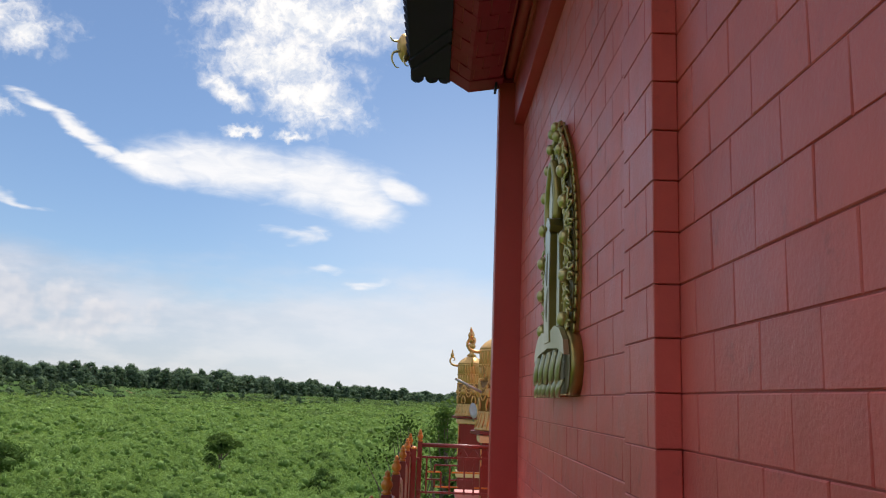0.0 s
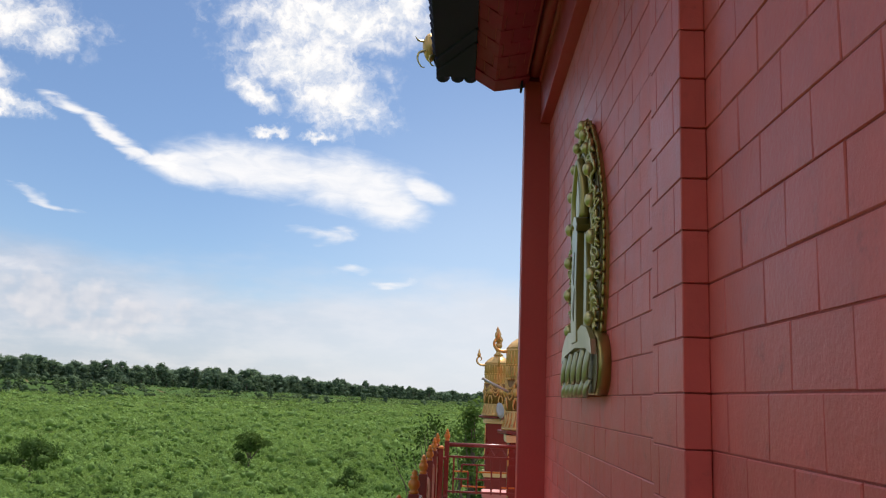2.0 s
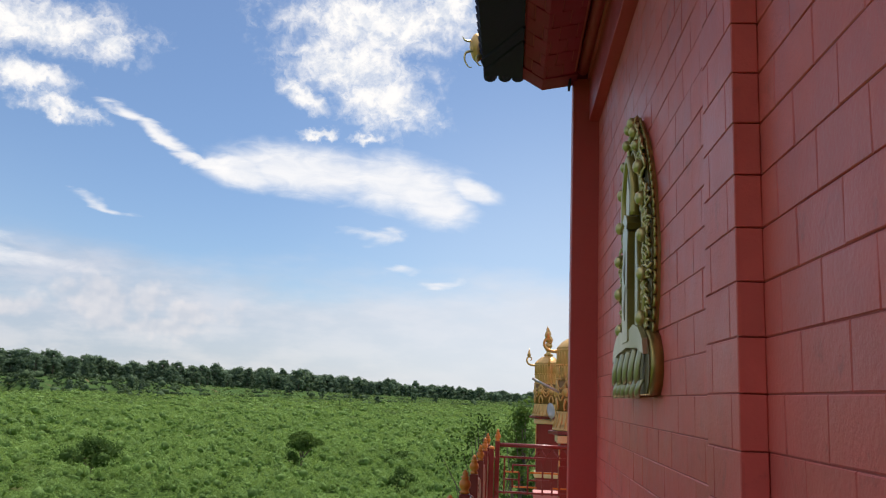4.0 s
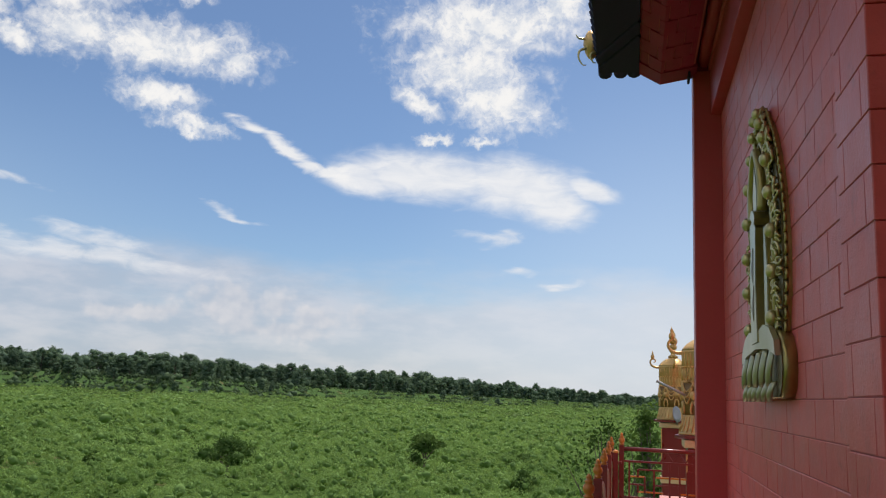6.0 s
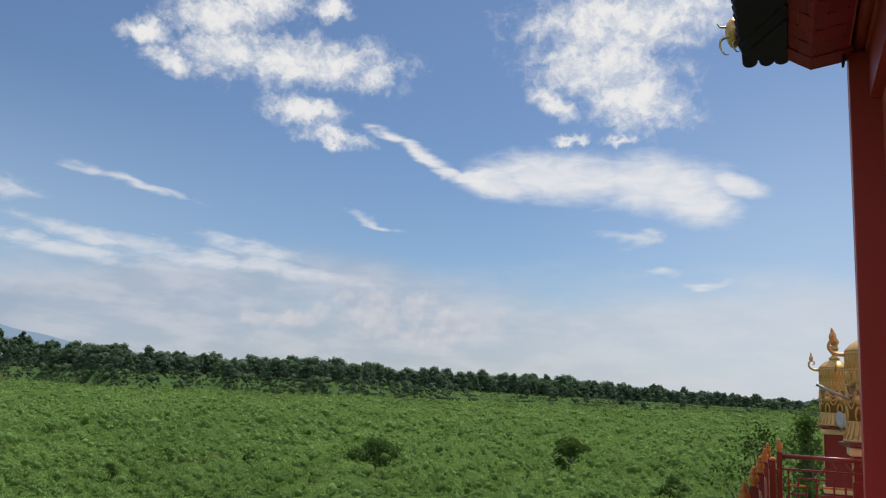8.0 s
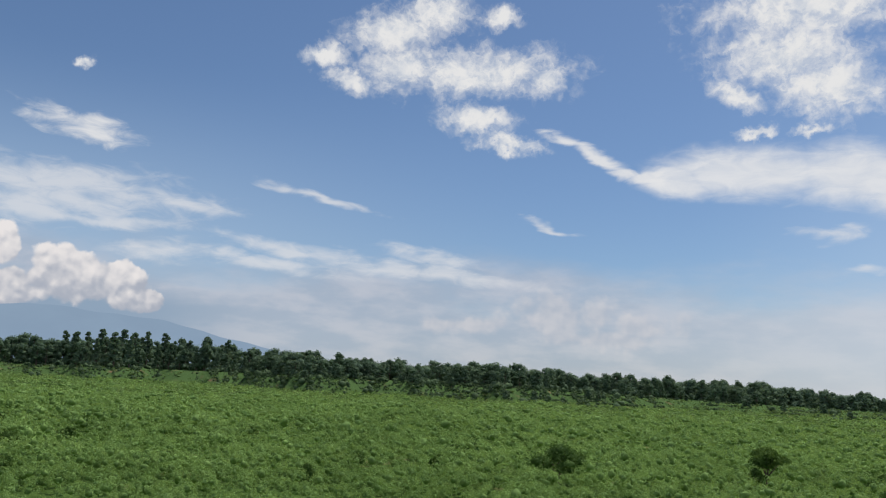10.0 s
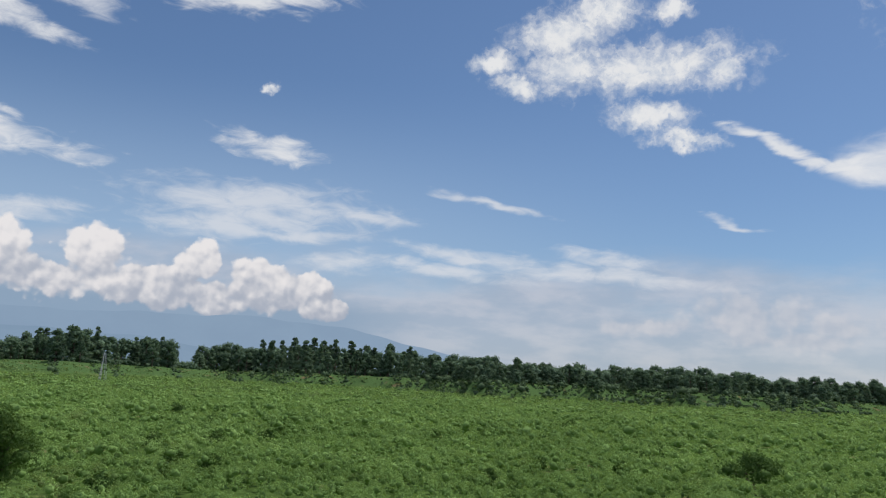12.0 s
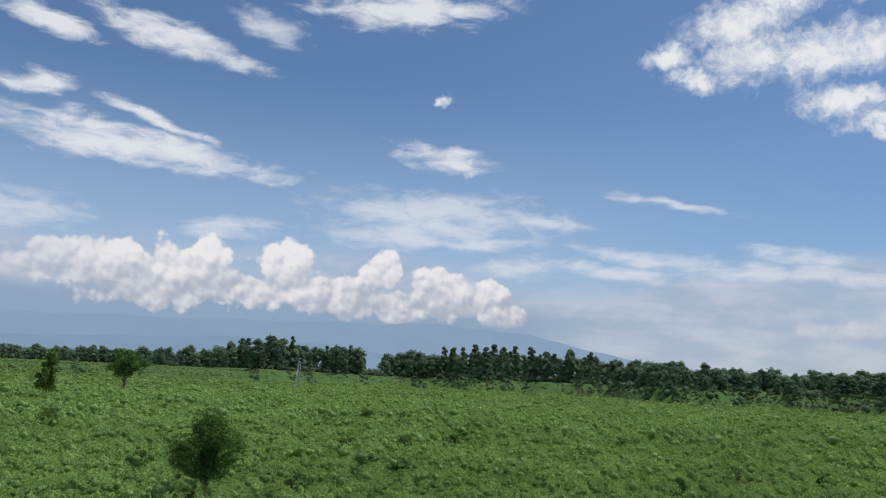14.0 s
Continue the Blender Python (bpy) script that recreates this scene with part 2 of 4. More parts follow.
M_WALL = material("red wall paint", (0.66, 0.120, 0.095), 0.47, vary=0.22, grain=7.0, stain=1.6, bump=0.30, bump_scale=55.0, dirt=(0.17, 0.05, 0.04), dirt_amount=0.35, random_by="object", value_spread=0.05)
M_JOINT = material("red joint", (0.42, 0.075, 0.06), 0.7, bump=0.3)
M_COLUMN = material("red column paint", (0.46, 0.060, 0.050), 0.45, vary=0.1, bump=0.08)
# The column's red made darker: shade under the eave is put into the colour.
M_BEAM = material("shade-dark beam paint", (0.42, 0.048, 0.056), 0.45, gloss=0.35, vary=0.12, bump=0.08)
M_LACQUER = material("red lacquer", (0.20, 0.025, 0.021), 0.35, vary=0.12, bump=0.06)
M_ORANGE = material("orange lacquer", (0.60, 0.20, 0.03), 0.3, vary=0.15, bump=0.05)
M_GOLD = material("gilded metal", (0.72, 0.45, 0.17), 0.45, 0.6, vary=0.25, grain=14.0, bump=0.2, dirt=(0.16, 0.09, 0.03), dirt_amount=0.8)
M_DARKGOLD = material("darkened gilding", (0.30, 0.17, 0.06), 0.5, 0.5, vary=0.3, grain=14.0, bump=0.2)
M_BRASS = material("dull brass sheet", (0.56, 0.47, 0.21), 0.4, 0.85, vary=0.2, grain=10.0, bump=0.12, dirt=(0.10, 0.08, 0.03), dirt_amount=0.5)
M_OLDGOLD = material("old gold paint", (0.40, 0.31, 0.10), 0.38, 0.75, vary=0.3, grain=9.0, bump=0.12, dirt=(0.07, 0.05, 0.02), dirt_amount=0.6)
# Greyer than the gold sides: the sky's sheen is put into the colour.
M_PALEBRASS = material("sky-sheen brass sheet", (0.47, 0.43, 0.25), 0.42, 0.8, vary=0.15, grain=8.0, bump=0.08, dirt=(0.16, 0.14, 0.08), dirt_amount=0.35)
M_DARKBRASS = material("dark brass", (0.20, 0.15, 0.06), 0.5, 0.8, vary=0.3, grain=10.0, bump=0.15)
M_SOFFIT = material("red soffit block", (0.27, 0.017, 0.045), 0.6, gloss=0.15, vary=0.15, bump=0.3, random_by="object", value_spread=0.08)
M_TILE = material("dark roof tile", (0.030, 0.026, 0.058), 0.9, gloss=0.15, vary=0.25, bump=0.3)
M_CREAM = material("cream trim paint", (0.72, 0.58, 0.30), 0.6, vary=0.15, bump=0.1)
M_FLOOR = material("gallery floor", (0.55, 0.52, 0.48), 0.7, vary=0.2, bump=0.3)
M_BARK = material("bark", (0.14, 0.11, 0.085), 0.9, vary=0.35, grain=14.0, bump=0.6)
M_GREY = material("grey steel", (0.42, 0.43, 0.45), 0.45, 0.6, vary=0.12)
M_DISH = material("grey dish paint", (0.40, 0.42, 0.46), 0.5, vary=0.12)
M_PINK = material("faded pink paint", (0.60, 0.26, 0.24), 0.7, vary=0.2)
M_PALE = material("pale concrete", (0.62, 0.62, 0.60), 0.8, vary=0.2)
L_FIELD = foliage("thicket leaf", (0.080, 0.160, 0.044), (0.310, 0.465, 0.150), 0.035, dry=(0.20, 0.22, 0.085), through_light=0.30)
L_MEADOW = foliage("bank grass blade", (0.085, 0.150, 0.045), (0.210, 0.300, 0.100), 0.02, dry=(0.20, 0.20, 0.085), clump=0.10, through_light=0.2)
L_BUSH = foliage("bush leaf", (0.050, 0.105, 0.026), (0.130, 0.215, 0.055), 0.2, through_light=0.25)
L_TREE = foliage("tree leaf", (0.048, 0.100, 0.026), (0.120, 0.205, 0.055), 0.3, through_light=0.22)
# Paler and bluer than nearer leaves: distance haze is put into the base colour.
L_FOREST = foliage("hazed forest leaf", (0.074, 0.126, 0.090), (0.158, 0.234, 0.144), 0.02, clump=0.12, through_light=0.35)
L_SCRUB = foliage("bank scrub leaf", (0.055, 0.100, 0.054), (0.125, 0.185, 0.092), 0.05, clump=0.3, through_light=0.25)
L_DARK = foliage("dark leaf", (0.030, 0.065, 0.016), (0.080, 0.140, 0.030), 0.3)


def ground_material():
    m = bpy.data.materials.new("field ground")
    m.use_nodes = True
    g = Graph(m.node_tree)
    pos = g.node("ShaderNodeNewGeometry", "Position")
    a = g.noise(pos, 0.6, 6.0, 0.65)
    b = g.noise(pos, 0.03, 5.0, 0.6)
    z = g.tree.nodes.new("ShaderNodeSeparateXYZ")
    g.put(z.inputs[0], pos)
    col = g.mix(g.step(a, 0.3, 0.7), (0.035, 0.066, 0.016), (0.080, 0.135, 0.036))
    col = g.mix(g.math("MULTIPLY", g.step(b, 0.4, 0.7), 0.5), col, (0.13, 0.20, 0.06))
    col = g.mix(g.math("MULTIPLY", g.step(g.noise(pos, 0.11, 4.0), 0.62, 0.72), 0.5), col, (0.24, 0.19, 0.10))
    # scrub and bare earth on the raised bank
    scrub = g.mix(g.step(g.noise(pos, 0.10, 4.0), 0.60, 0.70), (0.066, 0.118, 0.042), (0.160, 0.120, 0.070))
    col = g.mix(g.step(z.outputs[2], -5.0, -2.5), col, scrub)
    nrm = g.node("ShaderNodeBump", 0, {"Strength": 0.8, "Distance": 0.4, "Height": a})
    s = g.node("ShaderNodeBsdfPrincipled", 0, {"Base Color": col, "Roughness": 1.0, "Specular IOR Level": 0.0, "Normal": nrm})
    g.tree.links.new(s, g.tree.nodes.new("ShaderNodeOutputMaterial").inputs[0])
    return m


# Self-lit blue: the haze over far slopes is put into the colour.
def painted_haze_material(name, low, high):
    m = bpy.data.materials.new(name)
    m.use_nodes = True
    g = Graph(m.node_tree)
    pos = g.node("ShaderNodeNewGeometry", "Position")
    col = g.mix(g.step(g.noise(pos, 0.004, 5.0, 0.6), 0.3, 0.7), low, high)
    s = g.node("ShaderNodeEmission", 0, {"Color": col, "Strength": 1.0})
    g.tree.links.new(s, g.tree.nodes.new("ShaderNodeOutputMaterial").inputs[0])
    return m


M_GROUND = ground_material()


# ---- mesh helpers ----
def mesh_of(name, bm, mat, smooth=False):
    me = bpy.data.meshes.new(name)
    bmesh.ops.recalc_face_normals(bm, faces=bm.faces)
    for f in bm.faces:
        f.smooth = smooth
    bm.to_mesh(me)
    bm.free()
    me.materials.append(mat)
    return me


def part(name, bm, mat, parent=None, label="", smooth=False):
    ob = new(name, mesh_of(name, bm, mat, smooth))
    if parent is not None:
        ob.parent = parent
    if label:
        ob["label"] = label
    return ob


def thing(name, label, category, at=(0, 0, 0), group="", kind="", turn=0.0):
    ob = new(name)
    ob.matrix_world = pose(*at, 0, 0, turn)
    return tagged(ob, label, category, group, kind)


def box(x0, x1, y0, y1, z0, z1, bevel=0.0, bm=None):
    b = bmesh.new()
    bmesh.ops.create_cube(b, size=1.0)
    for v in b.verts:
        v.co = ((x0 + x1) / 2 + v.co.x * (x1 - x0), (y0 + y1) / 2 + v.co.y * (y1 - y0), (z0 + z1) / 2 + v.co.z * (z1 - z0))
    if bevel:
        bmesh.ops.bevel(b, geom=b.edges[:], offset=bevel, segments=2, affect="EDGES", profile=0.6)
    return b if bm is None else join(bm, b)


def join(bm, other):
    me = bpy.data.meshes.new("tmp")
    other.to_mesh(me)
    other.free()
    bm.from_mesh(me)
    bpy.data.meshes.remove(me)
    return bm


def lathe(profile, n=24, bm=None, at=(0, 0, 0)):
    """Turn (radius, height) pairs about z."""
    bm = bm or bmesh.new()
    rings = []
    for r, z in profile:
        rings.append([bm.verts.new((at[0] + r * math.cos(2 * math.pi * i / n), at[1] + r * math.sin(2 * math.pi * i / n), at[2] + z)) for i in range(n)])
    for a, b in zip(rings, rings[1:]):
        for i in range(n):
            bm.faces.new((a[i], a[(i + 1) % n], b[(i + 1) % n], b[i]))
    bm.faces.new(rings[0][::-1])
    bm.faces.new(rings[-1])
    return bm


def tube(points, radii, n=8, bm=None):
    """A tapered tube along points."""
    bm = bm or bmesh.new()
    pts = [Vector(p) for p in points]
    rings = []
    for i, p in enumerate(pts):
        d = (pts[min(i + 1, len(pts) - 1)] - pts[max(i - 1, 0)]).normalized()
        side = d.orthogonal().normalized() if i == 0 else (last - d * last.dot(d)).normalized()
        last = side
        up = d.cross(side)
        r = radii[i] if isinstance(radii, (list, tuple)) else radii
        rings.append([bm.verts.new(p + (side * math.cos(2 * math.pi * k / n) + up * math.sin(2 * math.pi * k / n)) * r) for k in range(n)])
    for a, b in zip(rings, rings[1:]):
        for k in range(n):
            bm.faces.new((a[k], a[(k + 1) % n], b[(k + 1) % n], b[k]))
    bm.faces.new(rings[0][::-1])
    bm.faces.new(rings[-1])
    return bm


def bend(points, n=5):
    """A smooth path through points."""
    p = [Vector(points[0])] + [Vector(q) for q in points] + [Vector(points[-1])]
    out = []
    for i in range(1, len(p) - 2):
        for k in range(n):
            t = k / n
            out.append(0.5 * ((2 * p[i]) + (p[i + 1] - p[i - 1]) * t + (2 * p[i - 1] - 5 * p[i] + 4 * p[i + 1] - p[i + 2]) * t * t + (3 * p[i] - p[i - 1] - 3 * p[i + 1] + p[i + 2]) * t ** 3))
    return out + [p[-1]]


def taper(a, b, n):
    return [a + (b - a) * i / (n - 1) for i in range(n)]


def plate(outline, y0, y1, bm=None):
    """Extrude an outline in the (x, z) plane from y0 to y1."""
    bm = bm or bmesh.new()
    a = [bm.verts.new((x, y0, z)) for x, z in outline]
    b = [bm.verts.new((x, y1, z)) for x, z in outline]
    bm.faces.new(a)
    bm.faces.new(b[::-1])
    for i in range(len(a)):
        j = (i + 1) % len(a)
        bm.faces.new((a[j], a[i], b[i], b[j]))
    return bm


def quads(name, corners, mat):
    """A mesh of loose four-cornered leaves, corners of shape (n, 4, 3)."""
    n = len(corners)
    me = bpy.data.meshes.new(name)
    me.vertices.add(n * 4)
    me.vertices.foreach_set("co", np.ascontiguousarray(corners, dtype=np.float32).ravel())
    me.loops.add(n * 4)
    me.loops.foreach_set("vertex_index", np.arange(n * 4, dtype=np.int32))
    me.polygons.add(n)
    me.polygons.foreach_set("loop_start", np.arange(0, n * 4, 4, dtype=np.int32))
    me.polygons.foreach_set("loop_total", np.full(n, 4, dtype=np.int32))
    me.update(calc_edges=True)
    me.materials.append(mat)
    return me


def unit(v):
    return v / (np.linalg.norm(v, axis=-1, keepdims=True) + 1e-9)


def leaves(centre, normal, length, width, rng, loose=0.7):
    """Diamond leaves at centres, facing roughly along normals."""
    n = len(centre)
    nn = unit(unit(normal) + rng.normal(0, loose, (n, 3)))
    a = unit(np.cross(nn, rng.normal(0, 1, (n, 3))))
    b = np.cross(nn, a)
    L = (np.asarray(length) * rng.uniform(0.7, 1.3, n))[:, None]
    W = (np.asarray(width) * rng.uniform(0.7, 1.3, n))[:, None]
    bend = nn * L * 0.12
    return np.stack([centre + a * L / 2 - bend, centre + b * W / 2, centre - a * L / 2 - bend, centre - b * W / 2], axis=1)


def blob_leaves(centres, radii, count, length, width, rng, squash=0.8, top=-0.5, loose=0.7, fill=0.25):
    """Leaves over the skins of many lobes."""
    k = len(centres)
    d = unit(rng.normal(0, 1, (k * count, 3)))
    d[:, 2] = np.where(d[:, 2] < top, -d[:, 2], d[:, 2])
    rad = np.repeat(radii, count) * (1 - fill * rng.random(k * count) ** 1.5) * (1 + rng.normal(0, 0.08, k * count))
    off = d * rad[:, None]
    off[:, 2] *= squash
    c = np.repeat(centres, count, axis=0) + off
    return leaves(c, d + np.array([0, 0, 0.25]), length, width, rng, loose)


def heaps_of(centres, radii, squash, rng, fine=2, rough=0.17):
    """Closed lumpy heaps of growth: vertices and triangles of many, as one."""
    bm = bmesh.new()
    bmesh.ops.create_icosphere(bm, subdivisions=fine, radius=1.0)
    bm.verts.ensure_lookup_table()
    ball = np.array([tuple(v.co) for v in bm.verts])
    tri = np.array([[v.index for v in f.verts] for f in bm.faces])
    bm.free()
    k, n = len(centres), len(ball)
    v = ball[None] * (1 + rng.normal(0, rough, (k, n, 1))) * np.asarray(radii)[:, None, None]
    v[:, :, 2] *= squash
    v += np.asarray(centres)[:, None, :]
    f = tri[None] + (np.arange(k) * n)[:, None, None]
    return v.reshape(-1, 3), f.reshape(-1, 3)


def leafy(name, heap, corners, mat):
    """One mesh of smooth heaps with loose leaves over them."""
    v1, f1 = heap
    n, k = len(corners), len(f1)
    co = np.concatenate([v1, corners.reshape(-1, 3)]).astype(np.float32)
    loops = np.concatenate([f1.ravel(), np.arange(n * 4) + len(v1)]).astype(np.int32)
    me = bpy.data.meshes.new(name)
    me.vertices.add(len(co))
    me.vertices.foreach_set("co", co.ravel())
    me.loops.add(len(loops))
    me.loops.foreach_set("vertex_index", loops)
    me.polygons.add(k + n)
    me.polygons.foreach_set("loop_start", np.concatenate([np.arange(k) * 3, k * 3 + np.arange(n) * 4]).astype(np.int32))
    me.polygons.foreach_set("loop_total", np.concatenate([np.full(k, 3), np.full(n, 4)]).astype(np.int32))
    me.polygons.foreach_set("use_smooth", np.concatenate([np.ones(k, bool), np.zeros(n, bool)]))
    me.update(calc_edges=True)
    me.materials.append(mat)
    return me


# ---- the land: one sheet from under the building to the horizon ----
FIELD = -6.9
EDGE = [(-180, 900), (-130, 900), (-100, 420), (-82, 430), (-75, 470), (-70, 560), (-64, 640), (-56, 600), (-50, 590), (-44, 480), (-38, 510), (-31, 490), (-23, 500), (-17, 500), (-11, 500), (-4, 560), (4, 600), (40, 900), (180, 900)]
WIDE = [(-180, 60), (-100, 420), (-82, 330), (-76, 190), (-71, 80), (-66, 60), (-63, 110), (-60, 50), (-50, 38), (-40, 34), (-28, 36), (-22, 80), (-16, 130), (-8, 190), (0, 240), (180, 120)]
RISE = [(-180, 3), (-100, 8.0), (-82, 8.3), (-72, 9.4), (-65, 8.6), (-62, 8.4), (-52, 10), (-38, 9.8), (-28, 9.2), (-22, 8), (-17, 7.2), (-11, 6), (-4, 4.5), (4, 3), (180, 3)]


def along(table, a):
    return np.interp(a, [p[0] for p in table], [p[1] for p in table])


def edge_at(a):
    """How far off the foot of the bank lies, by direction."""
    return along(EDGE, a) + 14 * np.sin(np.asarray(a) * 0.9) + 8 * np.sin(np.asarray(a) * 2.3 + 1)


def rim_at(a):
    """How far off the top of the bank lies, by direction."""
    return edge_at(a) + along(WIDE, a)


def land(x, y):
    """Height of the bare ground: a plain, a bank in uneven grassy terraces, and level land behind."""
    x, y = np.asarray(x, float), np.asarray(y, float)
    r, a = np.hypot(x, y), np.degrees(np.arctan2(x, y))
    e, w, up = edge_at(a), along(WIDE, a), along(RISE, a)
    s = np.clip((r - e) / w, 0, 1)
    smooth = s * s * (3 - 2 * s)
    steps = 3.0
    q = s * steps + 0.35 * np.sin(a * 0.7) * s * (1 - s)
    stepped = np.clip((np.floor(q) + np.clip((q - np.floor(q)) * 2.6 - 1.6, 0, 1)) / steps, 0, 1)
    broad = np.clip((w - 45) / 60.0, 0, 1)
    rise = smooth * (1 - 0.6 * broad) + stepped * 0.6 * broad
    terrace = np.clip((r - e + 75) / 18.0, 0, 1) * 0.9
    return FIELD + 0.25 * np.sin(x * 0.05) * np.cos(y * 0.043) + terrace + up * rise + np.clip((r - e - w) / 1200.0, 0, 1) * 9


def ground():
    az = np.concatenate([np.arange(-180, -100, 5.0), np.arange(-100, 12, 0.6), np.arange(12, 180, 5.0)])
    rad = np.concatenate([np.linspace(0, 40, 6), np.geomspace(48, 400, 36), np.arange(406, 960, 6.0), np.geomspace(980, 4600, 16)])
    A, R = np.meshgrid(np.radians(az), rad, indexing="ij")
    X, Y = R * np.sin(A), R * np.cos(A)
    Z = land(X, Y)
    verts = np.stack([X, Y, Z], -1).reshape(-1, 3)
    n, k = len(az), len(rad)
    idx = np.arange(n * k).reshape(n, k)
    nxt = np.roll(idx, -1, axis=0)
    faces = np.stack([idx[:, :-1], idx[:, 1:], nxt[:, 1:], nxt[:, :-1]], -1).reshape(-1, 4)
    me = bpy.data.meshes.new("ground")
    me.from_pydata(verts.tolist(), [], faces.tolist())
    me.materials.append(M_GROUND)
    me.polygons.foreach_set("use_smooth", np.ones(len(faces), dtype=bool))
    tagged(new("ground", me), "green overgrown river plain with a wooded bank far off", "ground", kind="structure")


ground()


def thicket(name, r0, r1, gap, per, leaf, seed, label, squash, rise, mat, tall_share=0.26, past=0.0):
    """Shrubs standing shoulder to shoulder over the plain between two distances, gap metres apart."""
    rng = np.random.default_rng(seed)
    gx, gy = np.meshgrid(np.arange(-r1, 40, gap), np.arange(-r1 * 0.2, r1, gap))
    x = gx.ravel() + rng.uniform(-0.46, 0.46, gx.size) * gap
    y = gy.ravel() + rng.uniform(-0.46, 0.46, gx.size) * gap
    r, a = np.hypot(x, y), np.degrees(np.arctan2(x, y))
    swell = np.zeros(len(x))
    for i in range(12):
        wave, turn, shift = rng.uniform(5.0, 22.0) * gap, rng.uniform(0, 6.28), rng.uniform(0, 6.28)
        swell += np.sin((x * math.cos(turn) + y * math.sin(turn)) * 6.28 / wave + shift) / math.sqrt(6)
    end = edge_at(a) - 4 + past * along(WIDE, a)
    keep = (r > r0) & (r < r1) & (a > -97) & (a < 9) & (r < end) & (rng.random(len(x)) < 0.93 + 0.10 * swell)
    x, y, swell = x[keep], y[keep], swell[keep]
    n = len(x)
    tall = rng.random(n) < tall_share
    rad = gap * np.clip(rng.normal(0.47, 0.11, n) + 0.05 * swell, 0.20, 0.9) * np.where(tall, rng.uniform(0.9, 1.4, n), 1.0)
    up = rad * rng.uniform(-0.2, 0.3, n) + np.where(tall, rng.uniform(0.25, 0.95, n) * gap * rise, 0.0) + 0.22 * swell * gap * rise
    c = np.stack([x, y, land(x, y) + up], -1)
    flat_ = rng.uniform(0.7, 1.0, n)[:, None] * squash
    heap = heaps_of(c - np.array([0, 0, 0.10]) * gap, rad * 0.46, flat_, rng, 1, 0.2)
    q = blob_leaves(c, rad, per, leaf, leaf * 0.66, rng, squash=squash, top=-0.2, loose=0.4, fill=0.30)
    tagged(new(name, leafy(name, heap, q, mat)), label, "shrubs", kind="stuff")


thicket("thicket", 41, 74, 0.84, 56, 0.150, 11, "dense bright green shrubs and weeds covering the plain", 1.1, 1.7, L_FIELD, 0.34)
thicket("thicket", 71, 126, 1.08, 34, 0.22, 14, "dense bright green shrubs on the plain beyond the first", 1.05, 1.6, L_FIELD, 0.34)
thicket("thicket", 122, 250, 1.9, 15, 0.46, 12, "dense green shrubs farther out on the plain", 0.9, 1.1, L_FIELD, 0.32)
thicket("thicket", 245, 800, 4.6, 7, 1.05, 13, "far green shrubs merging into an even carpet", 0.36, 0.36, L_FIELD)
thicket("bank_grass", 330, 860, 5.6, 6, 1.2, 15, "rough green grass on the terraced river bank", 0.22, 0.08, L_MEADOW, 0.1, 0.95)


# ---- trees ----
def tree(name, label, height, spread, at, seed, leaf_mat, trunk_r=0.12, crown_from=0.35, lobes=14, per=160, leaf=0.2, squash=0.8, category="tree", group="", columnar=0.0, loose=0.7, lean=0.0, fill=0.4):
    """Tapered trunk with limbs; a crown of leaves over uneven lobes."""
    rng = np.random.default_rng(seed)
    top = thing(name, label, category, at, group)
    bm = bmesh.new()
    pts, rad = [Vector((0, 0, -0.2))], [trunk_r * 1.3]
    for i in range(6):
        f = (i + 1) / 6
        pts.append(Vector((rng.normal(0, 0.02) * height + lean * f * f, rng.normal(0, 0.02) * height, f * height * 0.8)))
        rad.append(trunk_r * (1 - 0.8 * f))
    tube(pts, rad, 8, bm)
    c, rr = [], []
    for i in range(lobes):
        f = (i + 0.5) / lobes
        h = height * (crown_from + (0.93 - crown_from) * f)
        bulge = math.sin(math.pi * min(1.0, 0.18 + 0.82 * f)) ** 0.7
        reach = spread * 0.5 * bulge * (1 - columnar * f) * (rng.uniform(0.35, 0.95) if i % 3 else rng.uniform(0.0, 0.3))
        ang = i * 2.4 + rng.normal(0, 0.5)
        tip = Vector((math.cos(ang) * reach + lean * f, math.sin(ang) * reach, h))
        base = pts[min(5, max(1, int(f * 4) + 1))]
        d = tip - base
        if d.length > 0.2:
            tube([base, base + d * 0.5 + Vector((0, 0, 0.06 * height * 0.3)), tip], [trunk_r * 0.45, trunk_r * 0.28, trunk_r * 0.08], 5, bm)
        c.append(tip)
        rr.append(spread * rng.uniform(0.11, 0.26))
    part("trunk", bm, M_BARK, top)
    q = blob_leaves(np.array([tuple(v) for v in c]), np.array(rr), per, leaf, leaf * 0.55, rng, squash=squash, top=-0.75, loose=loose, fill=fill)
    if fill < 0.6:
        heap = heaps_of(np.array([tuple(v) for v in c]), np.array(rr) * 0.48, squash, rng, 1, 0.2)
        crown = new("crown", leafy("crown", heap, q, leaf_mat))
    else:
        crown = new("crown", quads("crown", q, leaf_mat))
    crown.parent = top
    return top


def on_land(x, y, dz=0.0):
    return (x, y, float(land(x, y)) + dz)


SKYLINE = [(-94, 0.90), (-88, 0.93), (-82, 1.06), (-78, 1.16), (-75.5, 1.45), (-73, 2.05), (-70, 2.25), (-67.5, 1.98), (-66, 2.10), (-65.1, 1.2), (-63.6, 1.5), (-62, 1.76), (-59.4, 2.08), (-56.6, 2.40), (-53.5, 2.27), (-49.7, 2.2), (-47.8, 1.83), (-44, 1.76), (-40, 1.75), (-37, 1.55), (-34, 1.66), (-29, 1.70), (-26, 1.40), (-18.4, 1.36), (-13, 1.22), (-10.5, 0.97), (-8, 0.92), (-6.6, 0.8), (-3, 0.6), (1, 0.46), (8, 0.4)]


